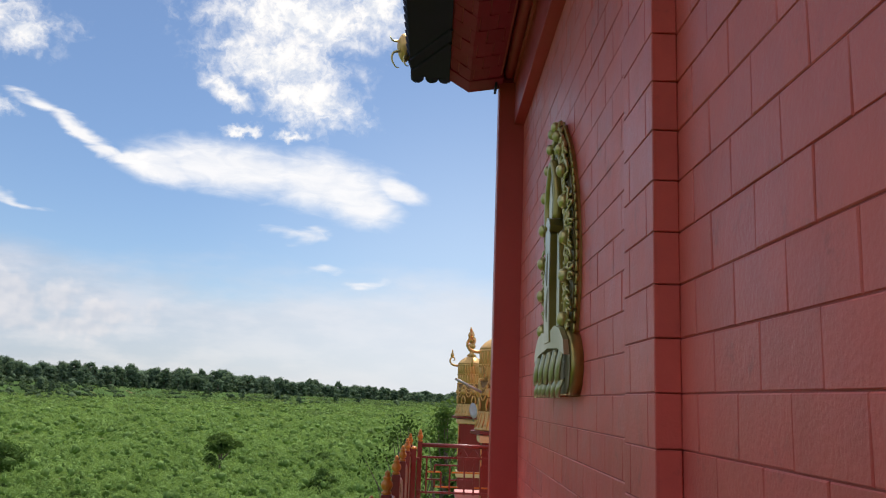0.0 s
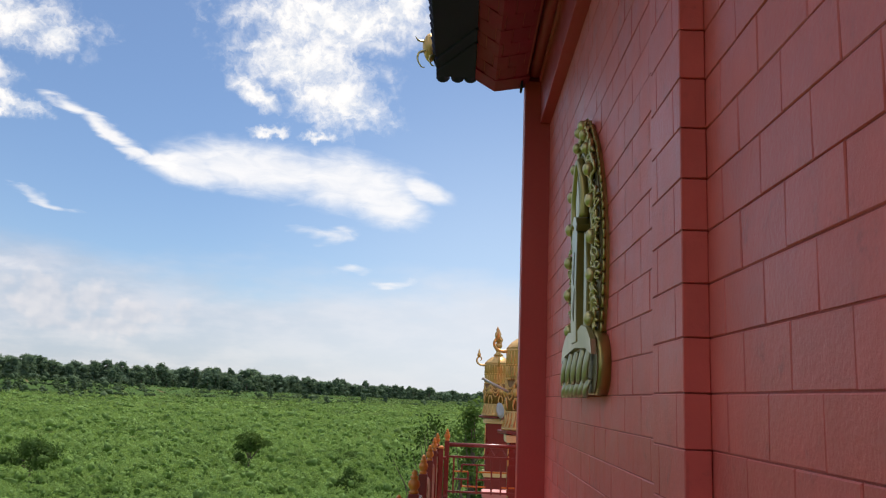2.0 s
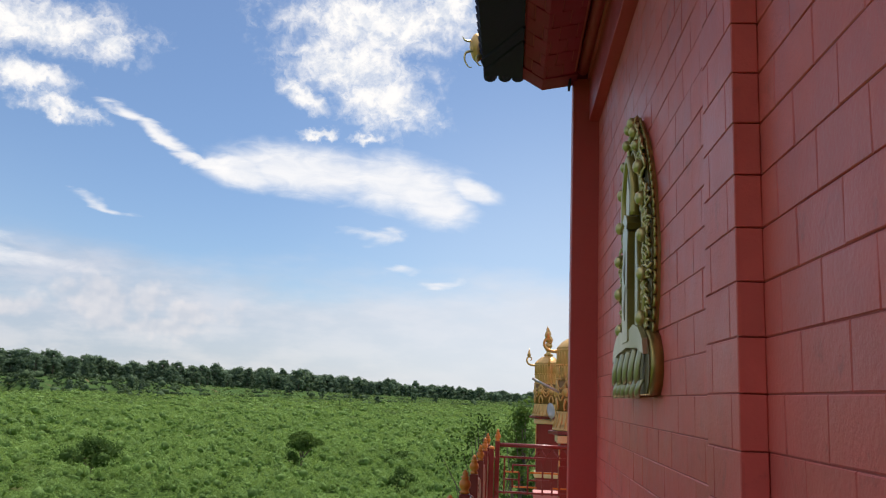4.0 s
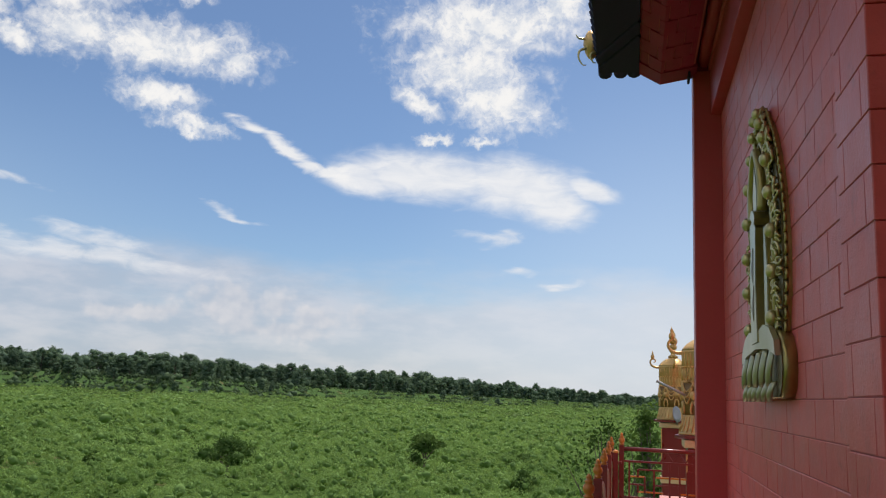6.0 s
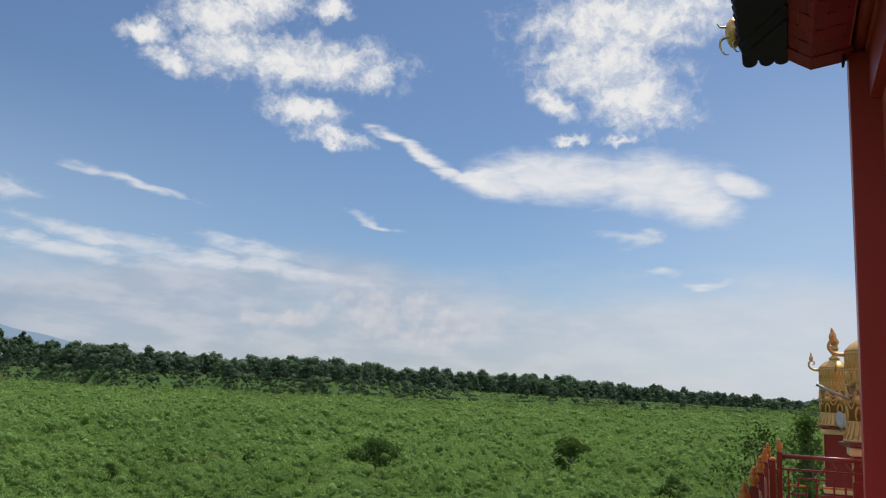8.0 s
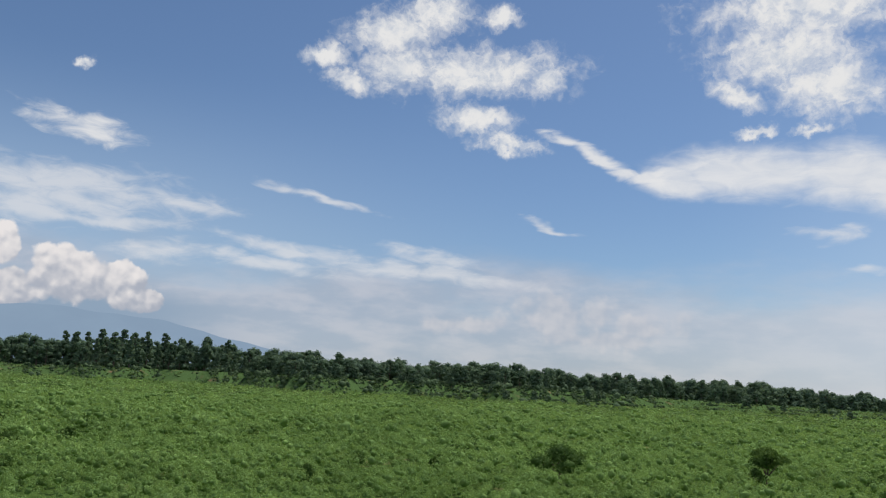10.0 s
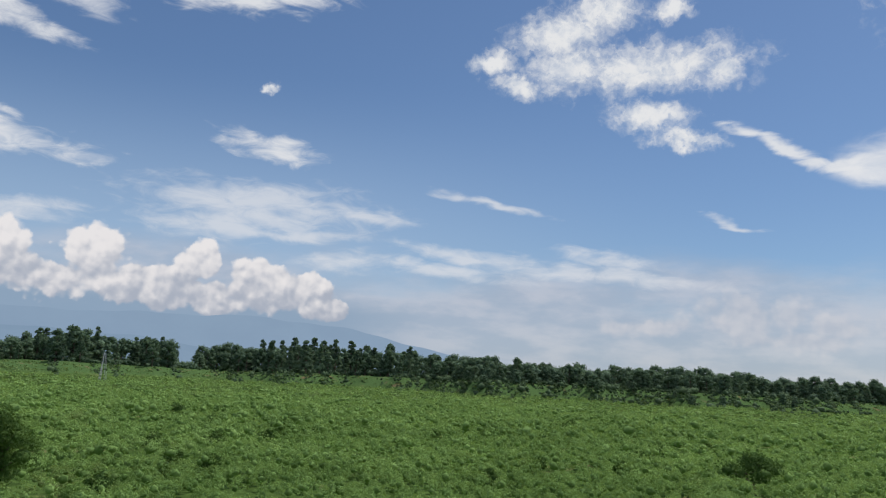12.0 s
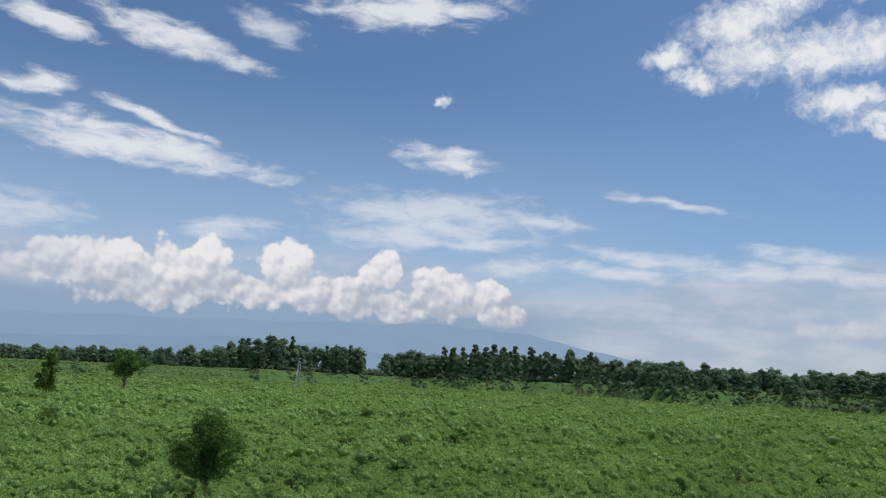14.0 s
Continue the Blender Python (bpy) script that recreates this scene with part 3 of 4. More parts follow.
def crown_tree(label, form, seed):
    """One grown form of ten metres: trunk, limbs, and a closed crown of leafy heaps."""
    rng = np.random.default_rng(seed)
    top = thing("forest_tree", label, "tree", (0, 0, 0), "trees of the forest edge")
    bm = bmesh.new()
    sway = rng.normal(0, 0.25, 2)
    pts = [Vector((sway[0] * f * f, sway[1] * f * f, 9.2 * f - 0.4 * (1 - f))) for f in (0.0, 0.25, 0.5, 0.75, 1.0)]
    tube(pts, [0.26, 0.21, 0.16, 0.10, 0.04], 7, bm)
    c, rr = [], []
    n = {"broad": 16, "tall": 17, "conifer": 18, "spreading": 14}[form]
    for i in range(n):
        f = (i + 0.5) / n
        if form == "conifer":
            h, reach, rad = 1.4 + 8.3 * f, 1.9 * (1 - 0.82 * f), 1.15 * (1 - 0.55 * f)
        elif form == "tall":
            h, reach, rad = 1.4 + 7.9 * f, 2.1 * math.sin(math.pi * (0.22 + 0.70 * f)), 1.25
        elif form == "spreading":
            h, reach, rad = 3.6 + 5.4 * f, 3.9 * math.sin(math.pi * (0.30 + 0.62 * f)), 1.55
        else:
            h, reach, rad = 1.5 + 7.4 * f, 3.1 * math.sin(math.pi * (0.22 + 0.70 * f)), 1.6
        ang, k = i * 2.4 + rng.normal(0, 0.5), rng.uniform(0.35, 1.0)
        tip = Vector((math.cos(ang) * reach * k + sway[0] * f, math.sin(ang) * reach * k + sway[1] * f, h + rng.normal(0, 0.25)))
        root = pts[min(3, 1 + int(f * 3))]
        tube([root, (root + tip) / 2 + Vector((0, 0, 0.25)), tip], [0.10, 0.07, 0.03], 4, bm)
        c.append(tuple(tip))
        rr.append(rad * rng.uniform(0.7, 1.2))
    part("trunk", bm, M_BARK, top)
    c, rr = np.array(c), np.array(rr)
    heap = heaps_of(c, rr * 0.72, 0.8, rng, 1, 0.22)
    q = blob_leaves(c, rr, 46, 0.68, 0.46, rng, squash=0.82, top=-0.7, loose=0.6, fill=0.35)
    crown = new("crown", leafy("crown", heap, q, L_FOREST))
    crown.parent = top
    return top


def forest():
    """The wood's edge along the top of the bank: eight grown forms, repeated."""
    rng = np.random.default_rng(5)
    forms = ["broad", "conifer", "spreading", "broad", "conifer", "tall", "broad", "tall"]
    words = {"broad": "round-headed dark green forest tree on the far bank", "conifer": "pointed dark conifer on the far bank", "spreading": "wide-crowned forest tree with a clear trunk on the far bank", "tall": "tall narrow dark green forest tree on the far bank"}
    kinds = [crown_tree(words[f], f, 40 + i) for i, f in enumerate(forms)]
    used = set()
    for row, (back, n) in enumerate(((8, 150), (22, 115), (44, 85))):
        for i in range(n):
            a = -93 + 98 * (i + rng.uniform(-0.45, 0.45)) / n
            if -65.4 < a < -63.9:
                continue
            e = float(rim_at(a)) + back + rng.uniform(-9, 9)
            x, y = e * math.sin(radians(a)), e * math.cos(radians(a))
            z = float(land(x, y))
            want = (1.6 + e * math.tan(radians(float(along(SKYLINE, a))))) - z
            h = max(5.0, want * (rng.uniform(0.58, 1.0) if row == 0 else rng.uniform(0.80, 1.16)))
            grove = (-74 < a < -66) or (-60.5 < a < -48.5)
            k = int(rng.choice([1, 4, 5, 7, 1] if grove else [0, 2, 3, 6, 0, 7]))
            s = h / 9.6
            w = s * rng.uniform(0.85, 1.35) * (0.95 if grove else 1.0)
            m = pose(x, y, z - 0.3, 0, 0, rng.uniform(0, 360)) @ Matrix.Diagonal((w, w, s, 1))
            if k not in used:
                used.add(k)
                kinds[k].matrix_world = m
            else:
                copy_thing(kinds[k], m).scale = (w, w, s)
    # single trees standing on the bank before the wood
    for i in range(22):
        a = -46 + 47 * (i + rng.uniform(0.0, 0.9)) / 22
        e = float(edge_at(a) + along(WIDE, a) * rng.uniform(0.25, 0.95))
        x, y = e * math.sin(radians(a)), e * math.cos(radians(a))
        s = rng.uniform(0.45, 0.9)
        w = s * rng.uniform(0.9, 1.4)
        copy_thing(kinds[int(rng.choice([0, 3, 6]))], pose(x, y, float(land(x, y)) - 0.3, 0, 0, rng.uniform(0, 360))).scale = (w, w, s)


forest()


def understorey():
    """The closed wood behind its first trees, the shrubs under it, and the bushes on the bank."""
    rng = np.random.default_rng(21)
    n = 4200
    a = rng.uniform(-95, 7, n)
    e = rim_at(a) + rng.uniform(16, 130, n)
    x, y = e * np.sin(np.radians(a)), e * np.cos(np.radians(a))
    z = land(x, y)
    gap = np.where((a > -65.6) & (a < -63.8), 0.45, 1.0)
    want = np.maximum(3.0, 1.6 + e * np.tan(np.radians(along(SKYLINE, a))) - z) * gap
    h = want * np.where(rng.random(n) < 0.36, rng.uniform(0.15, 0.6, n), rng.uniform(0.52, 0.86, n))
    rad = np.minimum(rng.uniform(2.2, 4.2, n), h * 0.6)
    c = np.stack([x, y, z + h - rad * 0.7], -1)
    # low growth closes the wood between the trunks
    m = 2400
    a2 = rng.uniform(-95, 7, m)
    e2 = rim_at(a2) + rng.uniform(4, 40, m)
    x2, y2 = e2 * np.sin(np.radians(a2)), e2 * np.cos(np.radians(a2))
    r2 = rng.uniform(1.2, 2.6, m)
    c = np.concatenate([c, np.stack([x2, y2, land(x2, y2) + r2 * rng.uniform(0.2, 1.3, m)], -1)])
    rad = np.concatenate([rad, r2])
    heap = heaps_of(c, rad * 0.75, 0.85, rng, 1, 0.22)
    q = blob_leaves(c, rad, 26, 0.85, 0.6, rng, squash=0.9, top=-0.5, loose=0.55, fill=0.3)
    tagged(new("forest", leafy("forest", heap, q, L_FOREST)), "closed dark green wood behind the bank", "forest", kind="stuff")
    n = 5200
    a = rng.uniform(-90, 6, n)
    f = rng.beta(1.6, 1.3, n)
    e = edge_at(a) + (along(WIDE, a) + 8) * f
    x, y = e * np.sin(np.radians(a)), e * np.cos(np.radians(a))
    thick = np.sin(a * 1.7) + np.sin(a * 0.53 + 1) + 1.1 * np.sin(a * 5.1 + 3 * f) + rng.normal(0, 0.6, n)
    copse = np.where((a > -50) & (a < -24), 1.0, 0.0)
    keep = (thick + 1.7 * copse > np.where(a < -66, 1.7, np.where(a > -22, 1.7, 0.25)))
    rad = rng.uniform(0.5, 1.5, n) * np.where(rng.random(n) < 0.16, 2.2, 1.0)
    # hedges along the terrace lines
    m = 2600
    a2 = rng.uniform(-36, 5, m)
    f2 = rng.choice([0.03, 0.33, 0.62, 0.95], m) + rng.normal(0, 0.012, m)
    e2 = edge_at(a2) + along(WIDE, a2) * f2
    r2 = rng.uniform(0.4, 1.1, m)
    keep = np.concatenate([keep, np.sin(a2 * 1.3 + f2 * 17) + np.sin(a2 * 3.7 + f2 * 5) + rng.normal(0, 0.3, m) > 0.1])
    x, y, rad = np.concatenate([x, e2 * np.sin(np.radians(a2))]), np.concatenate([y, e2 * np.cos(np.radians(a2))]), np.concatenate([rad, r2])
    c = np.stack([x, y, land(x, y) + rad * 0.4], -1)[keep]
    rad = rad[keep]
    heap = heaps_of(c, rad * 0.75, 0.85, rng, 1, 0.25)
    q = blob_leaves(c, rad, 22, 0.6, 0.42, rng, squash=0.95, top=-0.2, loose=0.6, fill=0.3)
    tagged(new("bank_bushes", leafy("bank_bushes", heap, q, L_SCRUB)), "dark bushes scattered over the grassy river bank", "bushes", kind="stuff")


understorey()


def hills(name, label, dist, table, low, high):
    """A far mountain ridge; its blue haze is painted on and glows."""
    az = np.arange(table[0][0], table[-1][0] + 0.01, 0.5)
    top = along(table, az) + 0.07 * np.sin(az * 0.9) + 0.03 * np.sin(az * 2.3 + 1)
    bm = bmesh.new()
    rows = []
    for f, back in ((0.0, 0.0), (0.55, 120.0), (1.0, 300.0), (0.0, 420.0)):
        rows.append([bm.verts.new(((dist + back) * math.sin(radians(t)), (dist + back) * math.cos(radians(t)), -15 + f * (max(0.0, float(h)) * 0.01745 * dist + 15))) for t, h in zip(az, top)])
    for r0, r1 in zip(rows, rows[1:]):
        for i in range(len(az) - 1):
            bm.faces.new((r0[i], r0[i + 1], r1[i + 1], r1[i]))
    tagged(part(name, bm, painted_haze_material(name + " haze", low, high), smooth=True), label, "hills", kind="structure")


hills("backdrop_hills", "mountain slopes with blue haze painted into their glow", 4300, [(-112, 2.6), (-98, 3.0), (-86, 3.3), (-76, 3.6), (-67, 3.9), (-61, 4.1), (-57, 3.9), (-54, 3.55), (-51.6, 3.1), (-48.6, 2.4), (-45, 1.5), (-41, 0.2)], (0.285, 0.395, 0.54), (0.30, 0.415, 0.56))
hills("backdrop_foothills", "lower foothills with blue haze painted into their glow", 3600, [(-100, 1.4), (-90, 1.6), (-82, 2.0), (-77, 2.3), (-73, 2.45), (-68, 2.2), (-62, 1.6), (-55, 0.9), (-49, 0.1)], (0.25, 0.36, 0.495), (0.275, 0.385, 0.52))

# lone trees and bushes on the plain
tree("tree", "round dark green small tree standing alone in the thicket", 5.3, 4.7, on_land(-56.5, 14.9, 0.1), 71, L_BUSH, 0.16, 0.30, 24, 380, 0.21, 0.85, fill=0.2)
tree("tree", "slender green tree standing alone on the plain", 10.9, 5.0, on_land(-184.9, 15.2), 72, L_BUSH, 0.2, 0.25, 20, 100, 0.6, 0.95, columnar=0.3)
tree("tree", "broad green tree with a clear trunk on the plain", 13.0, 12.0, on_land(-270.1, 43.3), 73, L_BUSH, 0.35, 0.42, 22, 110, 0.85, 0.75)
tree("tree", "low spreading green tree with an uneven top among the shrubs", 3.1, 5.2, on_land(-35.8, 70.3, 0.2), 74, L_TREE, 0.13, 0.34, 20, 130, 0.28, 0.75, fill=0.55)
tree("tree", "small dark tree with a flat umbrella crown", 3.7, 3.4, on_land(-21.5, 87.0, 0.2), 75, L_BUSH, 0.12, 0.55, 18, 170, 0.28, 0.55)
tree("tree", "dark dead-looking shrub under the umbrella tree", 1.6, 3.0, on_land(-22.6, 86.2, 0.3), 76, L_BUSH, 0.06, 0.1, 12, 60, 0.22, 0.6, category="shrub")
BUSHES = [(-140.9, 65.9, 2.0, 3), (-118.7, 60.8, 1.5, 3), (-66.4, 30.8, 1.8, 2.2), (-64.1, 33.3, 1.7, 2.2), (-55.7, 21.2, 1.5, 2.2), (-96.7, 57.9, 1.4, 2.6), (-119.2, 10.3, 1.9, 4), (-134.7, 25.9, 1.7, 2.6), (-97.1, 33.6, 1.4, 2.4), (-88.5, 38.9, 1.5, 3), (-84.5, 44.1, 1.8, 3), (-95.0, 85.9, 1.5, 2.2), (-100.3, 104.2, 1.4, 2.4), (-145.9, 67.7, 1.9, 4), (-85.5, 44.7, 1.6, 3), (-67.6, 31.7, 1.8, 2.4), (-96.8, 87.7, 1.4, 2.2), (-81.3, 95.1, 1.5, 3.2), (-61.5, 108.0, 1.5, 2.2), (-48.8, 50.5, 1.5, 1.8), (-167.6, 226.2, 1.5, 4), (-112.2, 140.4, 1.5, 5), (-64.1, 111.8, 1.6, 2.6), (-66.0, 101.7, 1.3, 4), (-56.1, 65.2, 1.4, 2.4), (-49.5, 70.2, 1.4, 2.0), (-12.5, 99.4, 1.4, 3.0), (-15.2, 106.5, 1.3, 3.0), (-81.5, 229.1, 1.6, 3), (-58.8, 86.9, 1.4, 3), (-12.8, 99.8, 1.5, 3), (-12.4, 101.7, 1.4, 3), (-47.8, 262.5, 1.7, 2.6), (-66.5, 12.4, 2.2, 2.2), (-116.7, 10.2, 1.6, 3.4), (-9.0, 71.3, 2.2, 2.6)]
for i, (x, y, h, w) in enumerate(BUSHES):
    tree("bush", "darker green bush rising out of the thicket", h, w, on_land(x, y), 90 + i, L_TREE, 0.04, 0.10, 11 + i % 4, 90, 0.16 + 0.0012 * math.hypot(x, y), 0.75, category="bush", group="bushes on the plain", fill=0.5)


def pylon():
    top = thing("lattice_pylon", "grey lattice steel pylon before the far wood", "pylon", on_land(-425.7, 156.8))
    H = 15.0
    for sx in (-1, 1):
        for sy in (-1, 1):
            part("leg", tube([(sx * 1.5, sy * 1.5, 0), (sx * 0.35, sy * 0.35, H)], 0.12, 5), M_GREY, top)
    for k in range(6):
        z = 1 + k * 2.4
        w, w2 = 1.5 - 1.15 * z / H, 1.5 - 1.15 * (z + 2.4) / H
        for s in (-1, 1):
            part("brace", tube([(-w * s, -w, z), (w2 * s, -w2, z + 2.4)], 0.07, 4), M_GREY, top)
    part("cross_arm", tube([(-2.2, 0, H - 2), (2.2, 0, H - 2)], 0.1, 5), M_GREY, top)


pylon()


# ---- the gallery wall ----
WALL_X = 0.860       # face of the brickwork
PIL_X = 0.765        # face of the pilaster
COURSE, Z0 = 0.1895, 1.648
BRICK_T = 0.014


def wall_body(name, x, y0, y1, z0, z1, label):
    return tagged(part(name, box(x + BRICK_T * 0.36, x + 0.25, y0, y1, z0, z1), M_JOINT), label, "wall", kind="structure")


wall_1 = wall_body("wall_1", WALL_X, -4.0, 2.87, -0.2, 5.3, "red-painted block wall with grooved joints")
wall_2 = wall_body("wall_2", WALL_X, 2.87, 8.3, -0.2, 5.3, "red-painted block wall carrying a gilded plaque")
pilaster = tagged(part("pilaster", box(PIL_X + BRICK_T * 0.36, WALL_X + 0.02, 2.87, 3.31, -0.2, 5.3), M_JOINT), "shallow red-painted block pilaster on the gallery wall", "wall", kind="structure")

_bricks = {}


def brick_mesh(length, height, kind=0):
    """A block with its front (towards -x) chamfered and slightly crowned."""
    key = (round(length, 3), round(height, 3), kind)
    if key not in _bricks:
        t, g_, c = BRICK_T, 0.0026, 0.0032
        L, H = length / 2 - g_, height / 2 - g_
        wob = random.Random(kind * 7 + 3)
        jit = lambda: wob.uniform(-0.0016, 0.0016)
        bm = bmesh.new()
        back = [bm.verts.new((t, s * L, u * H)) for s, u in ((-1, -1), (1, -1), (1, 1), (-1, 1))]
        mid = [bm.verts.new((c, s * L, u * H)) for s, u in ((-1, -1), (1, -1), (1, 1), (-1, 1))]
        front = [bm.verts.new((jit() * 0.7, s * (L - c) + jit(), u * (H - c) + jit())) for s, u in ((-1, -1), (1, -1), (1, 1), (-1, 1))]
        for a, b in ((back, mid), (mid, front)):
            for i in range(4):
                bm.faces.new((a[i], a[(i + 1) % 4], b[(i + 1) % 4], b[i]))
        bm.faces.new(front)
        _bricks[key] = mesh_of("brick", bm, M_WALL)
    return _bricks[key]


def lay(parent, x, y0, y1, k0, k1, length, even, odd, turn=0.0):
    """Courses of blocks along y from y0 to y1, the joints of even and odd courses at their own offset."""
    rng = random.Random(int(x * 1000 + y0 * 100))
    for k in range(k0, k1):
        zc = Z0 + (k + 0.5) * COURSE
        start = even if k % 2 == 0 else odd
        cuts = [y0] + [y for y in (start + i * length for i in range(-40, 60)) if y0 + 0.03 < y < y1 - 0.03] + [y1]
        for a, b in zip(cuts, cuts[1:]):
            ob = new("brick", brick_mesh(b - a, COURSE, rng.randrange(6)))
            ob.parent = parent
            ob.matrix_world = pose(x + rng.uniform(-0.0015, 0.0015), (a + b) / 2, zc, 0, rng.uniform(-0.25, 0.25), rng.uniform(-0.2, 0.2))


# ---- corner column, beam and roof edge over the gallery ----
column = thing("column", "square dark red painted corner column of the gallery", "column", (0.588, 8.3, 0))
part("shaft", box(0, 0.60, 0, 0.22, -0.2, 4.96, 0.012), M_COLUMN, column)

beam = thing("wall_beam", "red painted stepped beam along the top of the wall", "beam", (0, 0, 0))
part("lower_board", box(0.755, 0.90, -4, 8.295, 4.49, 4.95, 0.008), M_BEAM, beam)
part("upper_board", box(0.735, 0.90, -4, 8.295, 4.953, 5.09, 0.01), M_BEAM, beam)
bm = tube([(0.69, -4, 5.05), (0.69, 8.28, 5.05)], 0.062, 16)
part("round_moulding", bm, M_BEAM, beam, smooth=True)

roof = thing("gallery_roof", "overhanging gallery roof with dark tiles and red block soffit", "roof", (0, 0, 0), kind="structure")


def along_y(profile, y0, y1):
    """Extrude an (x, z) profile along y."""
    return plate(profile, y0, y1)


part("soffit_bed", along_y([(0.055, 5.035), (0.263, 4.905), (0.60, 4.965), (0.60, 5.36), (0.055, 5.36)], -4.0, 8.12), M_JOINT, roof)
part("end_band", along_y([(0.052, 5.005), (0.263, 4.875), (0.62, 4.935), (0.62, 5.36), (0.052, 5.36)], 8.122, 8.42), M_SOFFIT, roof)
part("corner_cap", box(0.622, 1.25, 8.30, 8.80, 4.962, 5.36), M_SOFFIT, roof)
part("corner_lip", along_y([(0.535, 4.86), (0.558, 4.86), (0.558, 5.0), (0.535, 5.0)], 8.20, 8.40), M_TILE, roof)
part("tile_board", along_y([(-0.36, 5.01), (0.05, 5.00), (0.05, 5.34), (-0.36, 5.20)], -4.0, 8.36), M_TILE, roof)
for i in range(2):
    y = 7.15 + i * 0.3
    part("rafter", tube([(0.045, y, 4.995), (-0.35, y + 0.75, 5.005)], 0.02, 6), M_TILE, roof)
for i in range(17):
    y = 5.7 + i * 0.165
    part("tile", tube([(-0.27, y, 5.20), (-0.385, y, 5.145)], [0.075, 0.078], 12), M_TILE, roof, smooth=True)
for x in (-0.30, -0.14, 0.0):
    part("tile", tube([(x, 7.6, 5.30), (x, 8.47, 5.045)], [0.07, 0.075], 12), M_TILE, roof, smooth=True)
part("ceiling_board", along_y([(0.602, 5.12), (1.1, 5.12), (1.1, 5.36), (0.602, 5.36)], -4.0, 8.42), M_SOFFIT, roof)
part("roof_deck", along_y([(-0.34, 5.22), (1.3, 5.75), (1.3, 5.80), (-0.34, 5.27)], -4.0, 8.4), M_TILE, roof)
# soffit blocks in rows across the overhang, each second row shifted by half a block
def soffit_z(x):
    return 5.035 - (x - 0.055) * 0.625 if x < 0.263 else 4.905 + (x - 0.263) * 0.178


for row in range(11):
    y1 = 8.118 - row * 0.292
    y0 = y1 - 0.284
    shift = 0.0 if row % 2 else 0.08
    cuts = [0.06] + [x for x in (0.06 + shift + i * 0.158 for i in range(5)) if 0.075 < x < 0.56] + [0.585]
    for i, (x0, x1) in enumerate(zip(cuts, cuts[1:])):
        drop = 0.013 + 0.005 * ((row * 3 + i * 2) % 3)
        xs = [x0 + 0.004] + ([0.263] if x0 + 0.01 < 0.263 < x1 - 0.01 else []) + [x1 - 0.004]
        under = [(x, soffit_z(x) - drop) for x in xs]
        over = [(x, soffit_z(x) + 0.01) for x in xs[::-1]]
        part("soffit_block", along_y(under + over, y0, y1), M_SOFFIT, roof)


def roof_horn():
    top = thing("roof_ornament", "gilded roof-corner ornament with thin curled prongs", "ornament", (-0.46, 8.25, 5.26))
    bm = bmesh.new()
    bmesh.ops.create_uvsphere(bm, u_segments=18, v_segments=12, radius=1.0)
    for v in bm.verts:
        slim = 1.0 - 0.25 * max(0.0, -v.co.z)
        v.co = Vector((v.co.x * 0.085 * slim + 0.02, v.co.y * 0.13 * slim, v.co.z * 0.16 + 0.02))
    part("head", bm, M_GOLD, top, smooth=True)
    part("neck", tube([(0.0, 0.02, 0.0), (0.14, 0.02, 0.02), (0.26, 0.0, -0.05)], [0.11, 0.10, 0.07], 12), M_GOLD, top, smooth=True)
    for k, (dx, dz, s) in enumerate(((-0.055, 0.06, 1.0), (-0.03, -0.06, 1.2), (0.07, -0.11, 0.8))):
        pts = [(dx, -0.10, dz), (dx - 0.05 * s, -0.14, dz - 0.03 * s), (dx - 0.06 * s, -0.16, dz - 0.10 * s), (dx - 0.025 * s, -0.17, dz - 0.17 * s), (dx + 0.01, -0.17, dz - 0.175 * s)]
        if k == 0:
            pts = [(dx, -0.08, dz), (dx - 0.05, -0.12, dz - 0.01), (dx - 0.08, -0.13, dz + 0.03)]
        pts = bend(pts, 4)
        part("prong", tube(pts, taper(0.016, 0.004, len(pts)), 7), M_BRASS, top, smooth=True)


roof_horn()

# floor is out of view; kept pale to bounce sky light onto the wall
floor = tagged(part("floor", box(-0.42, 0.87, -4.0, 11.4, -0.25, 0.0, 0.01), M_FLOOR), "pale cement floor of the gallery", "floor", kind="structure")
back = tagged(part("wall_3", box(-0.42, 1.1, -4.25, -4.0, -0.25, 5.3), M_WALL), "red-painted end wall of the gallery", "wall", kind="structure")
tagged(part("wall_4", box(1.115, 6.0, -4.25, 8.85, -6.95, 5.3), M_WALL), "red-painted bulk of the building behind the gallery wall", "wall", kind="structure")
base = tagged(part("wall_5", box(-0.40, 1.11, -4.25, 11.35, -6.95, -0.26), M_WALL), "red-painted storey under the gallery", "wall", kind="structure")


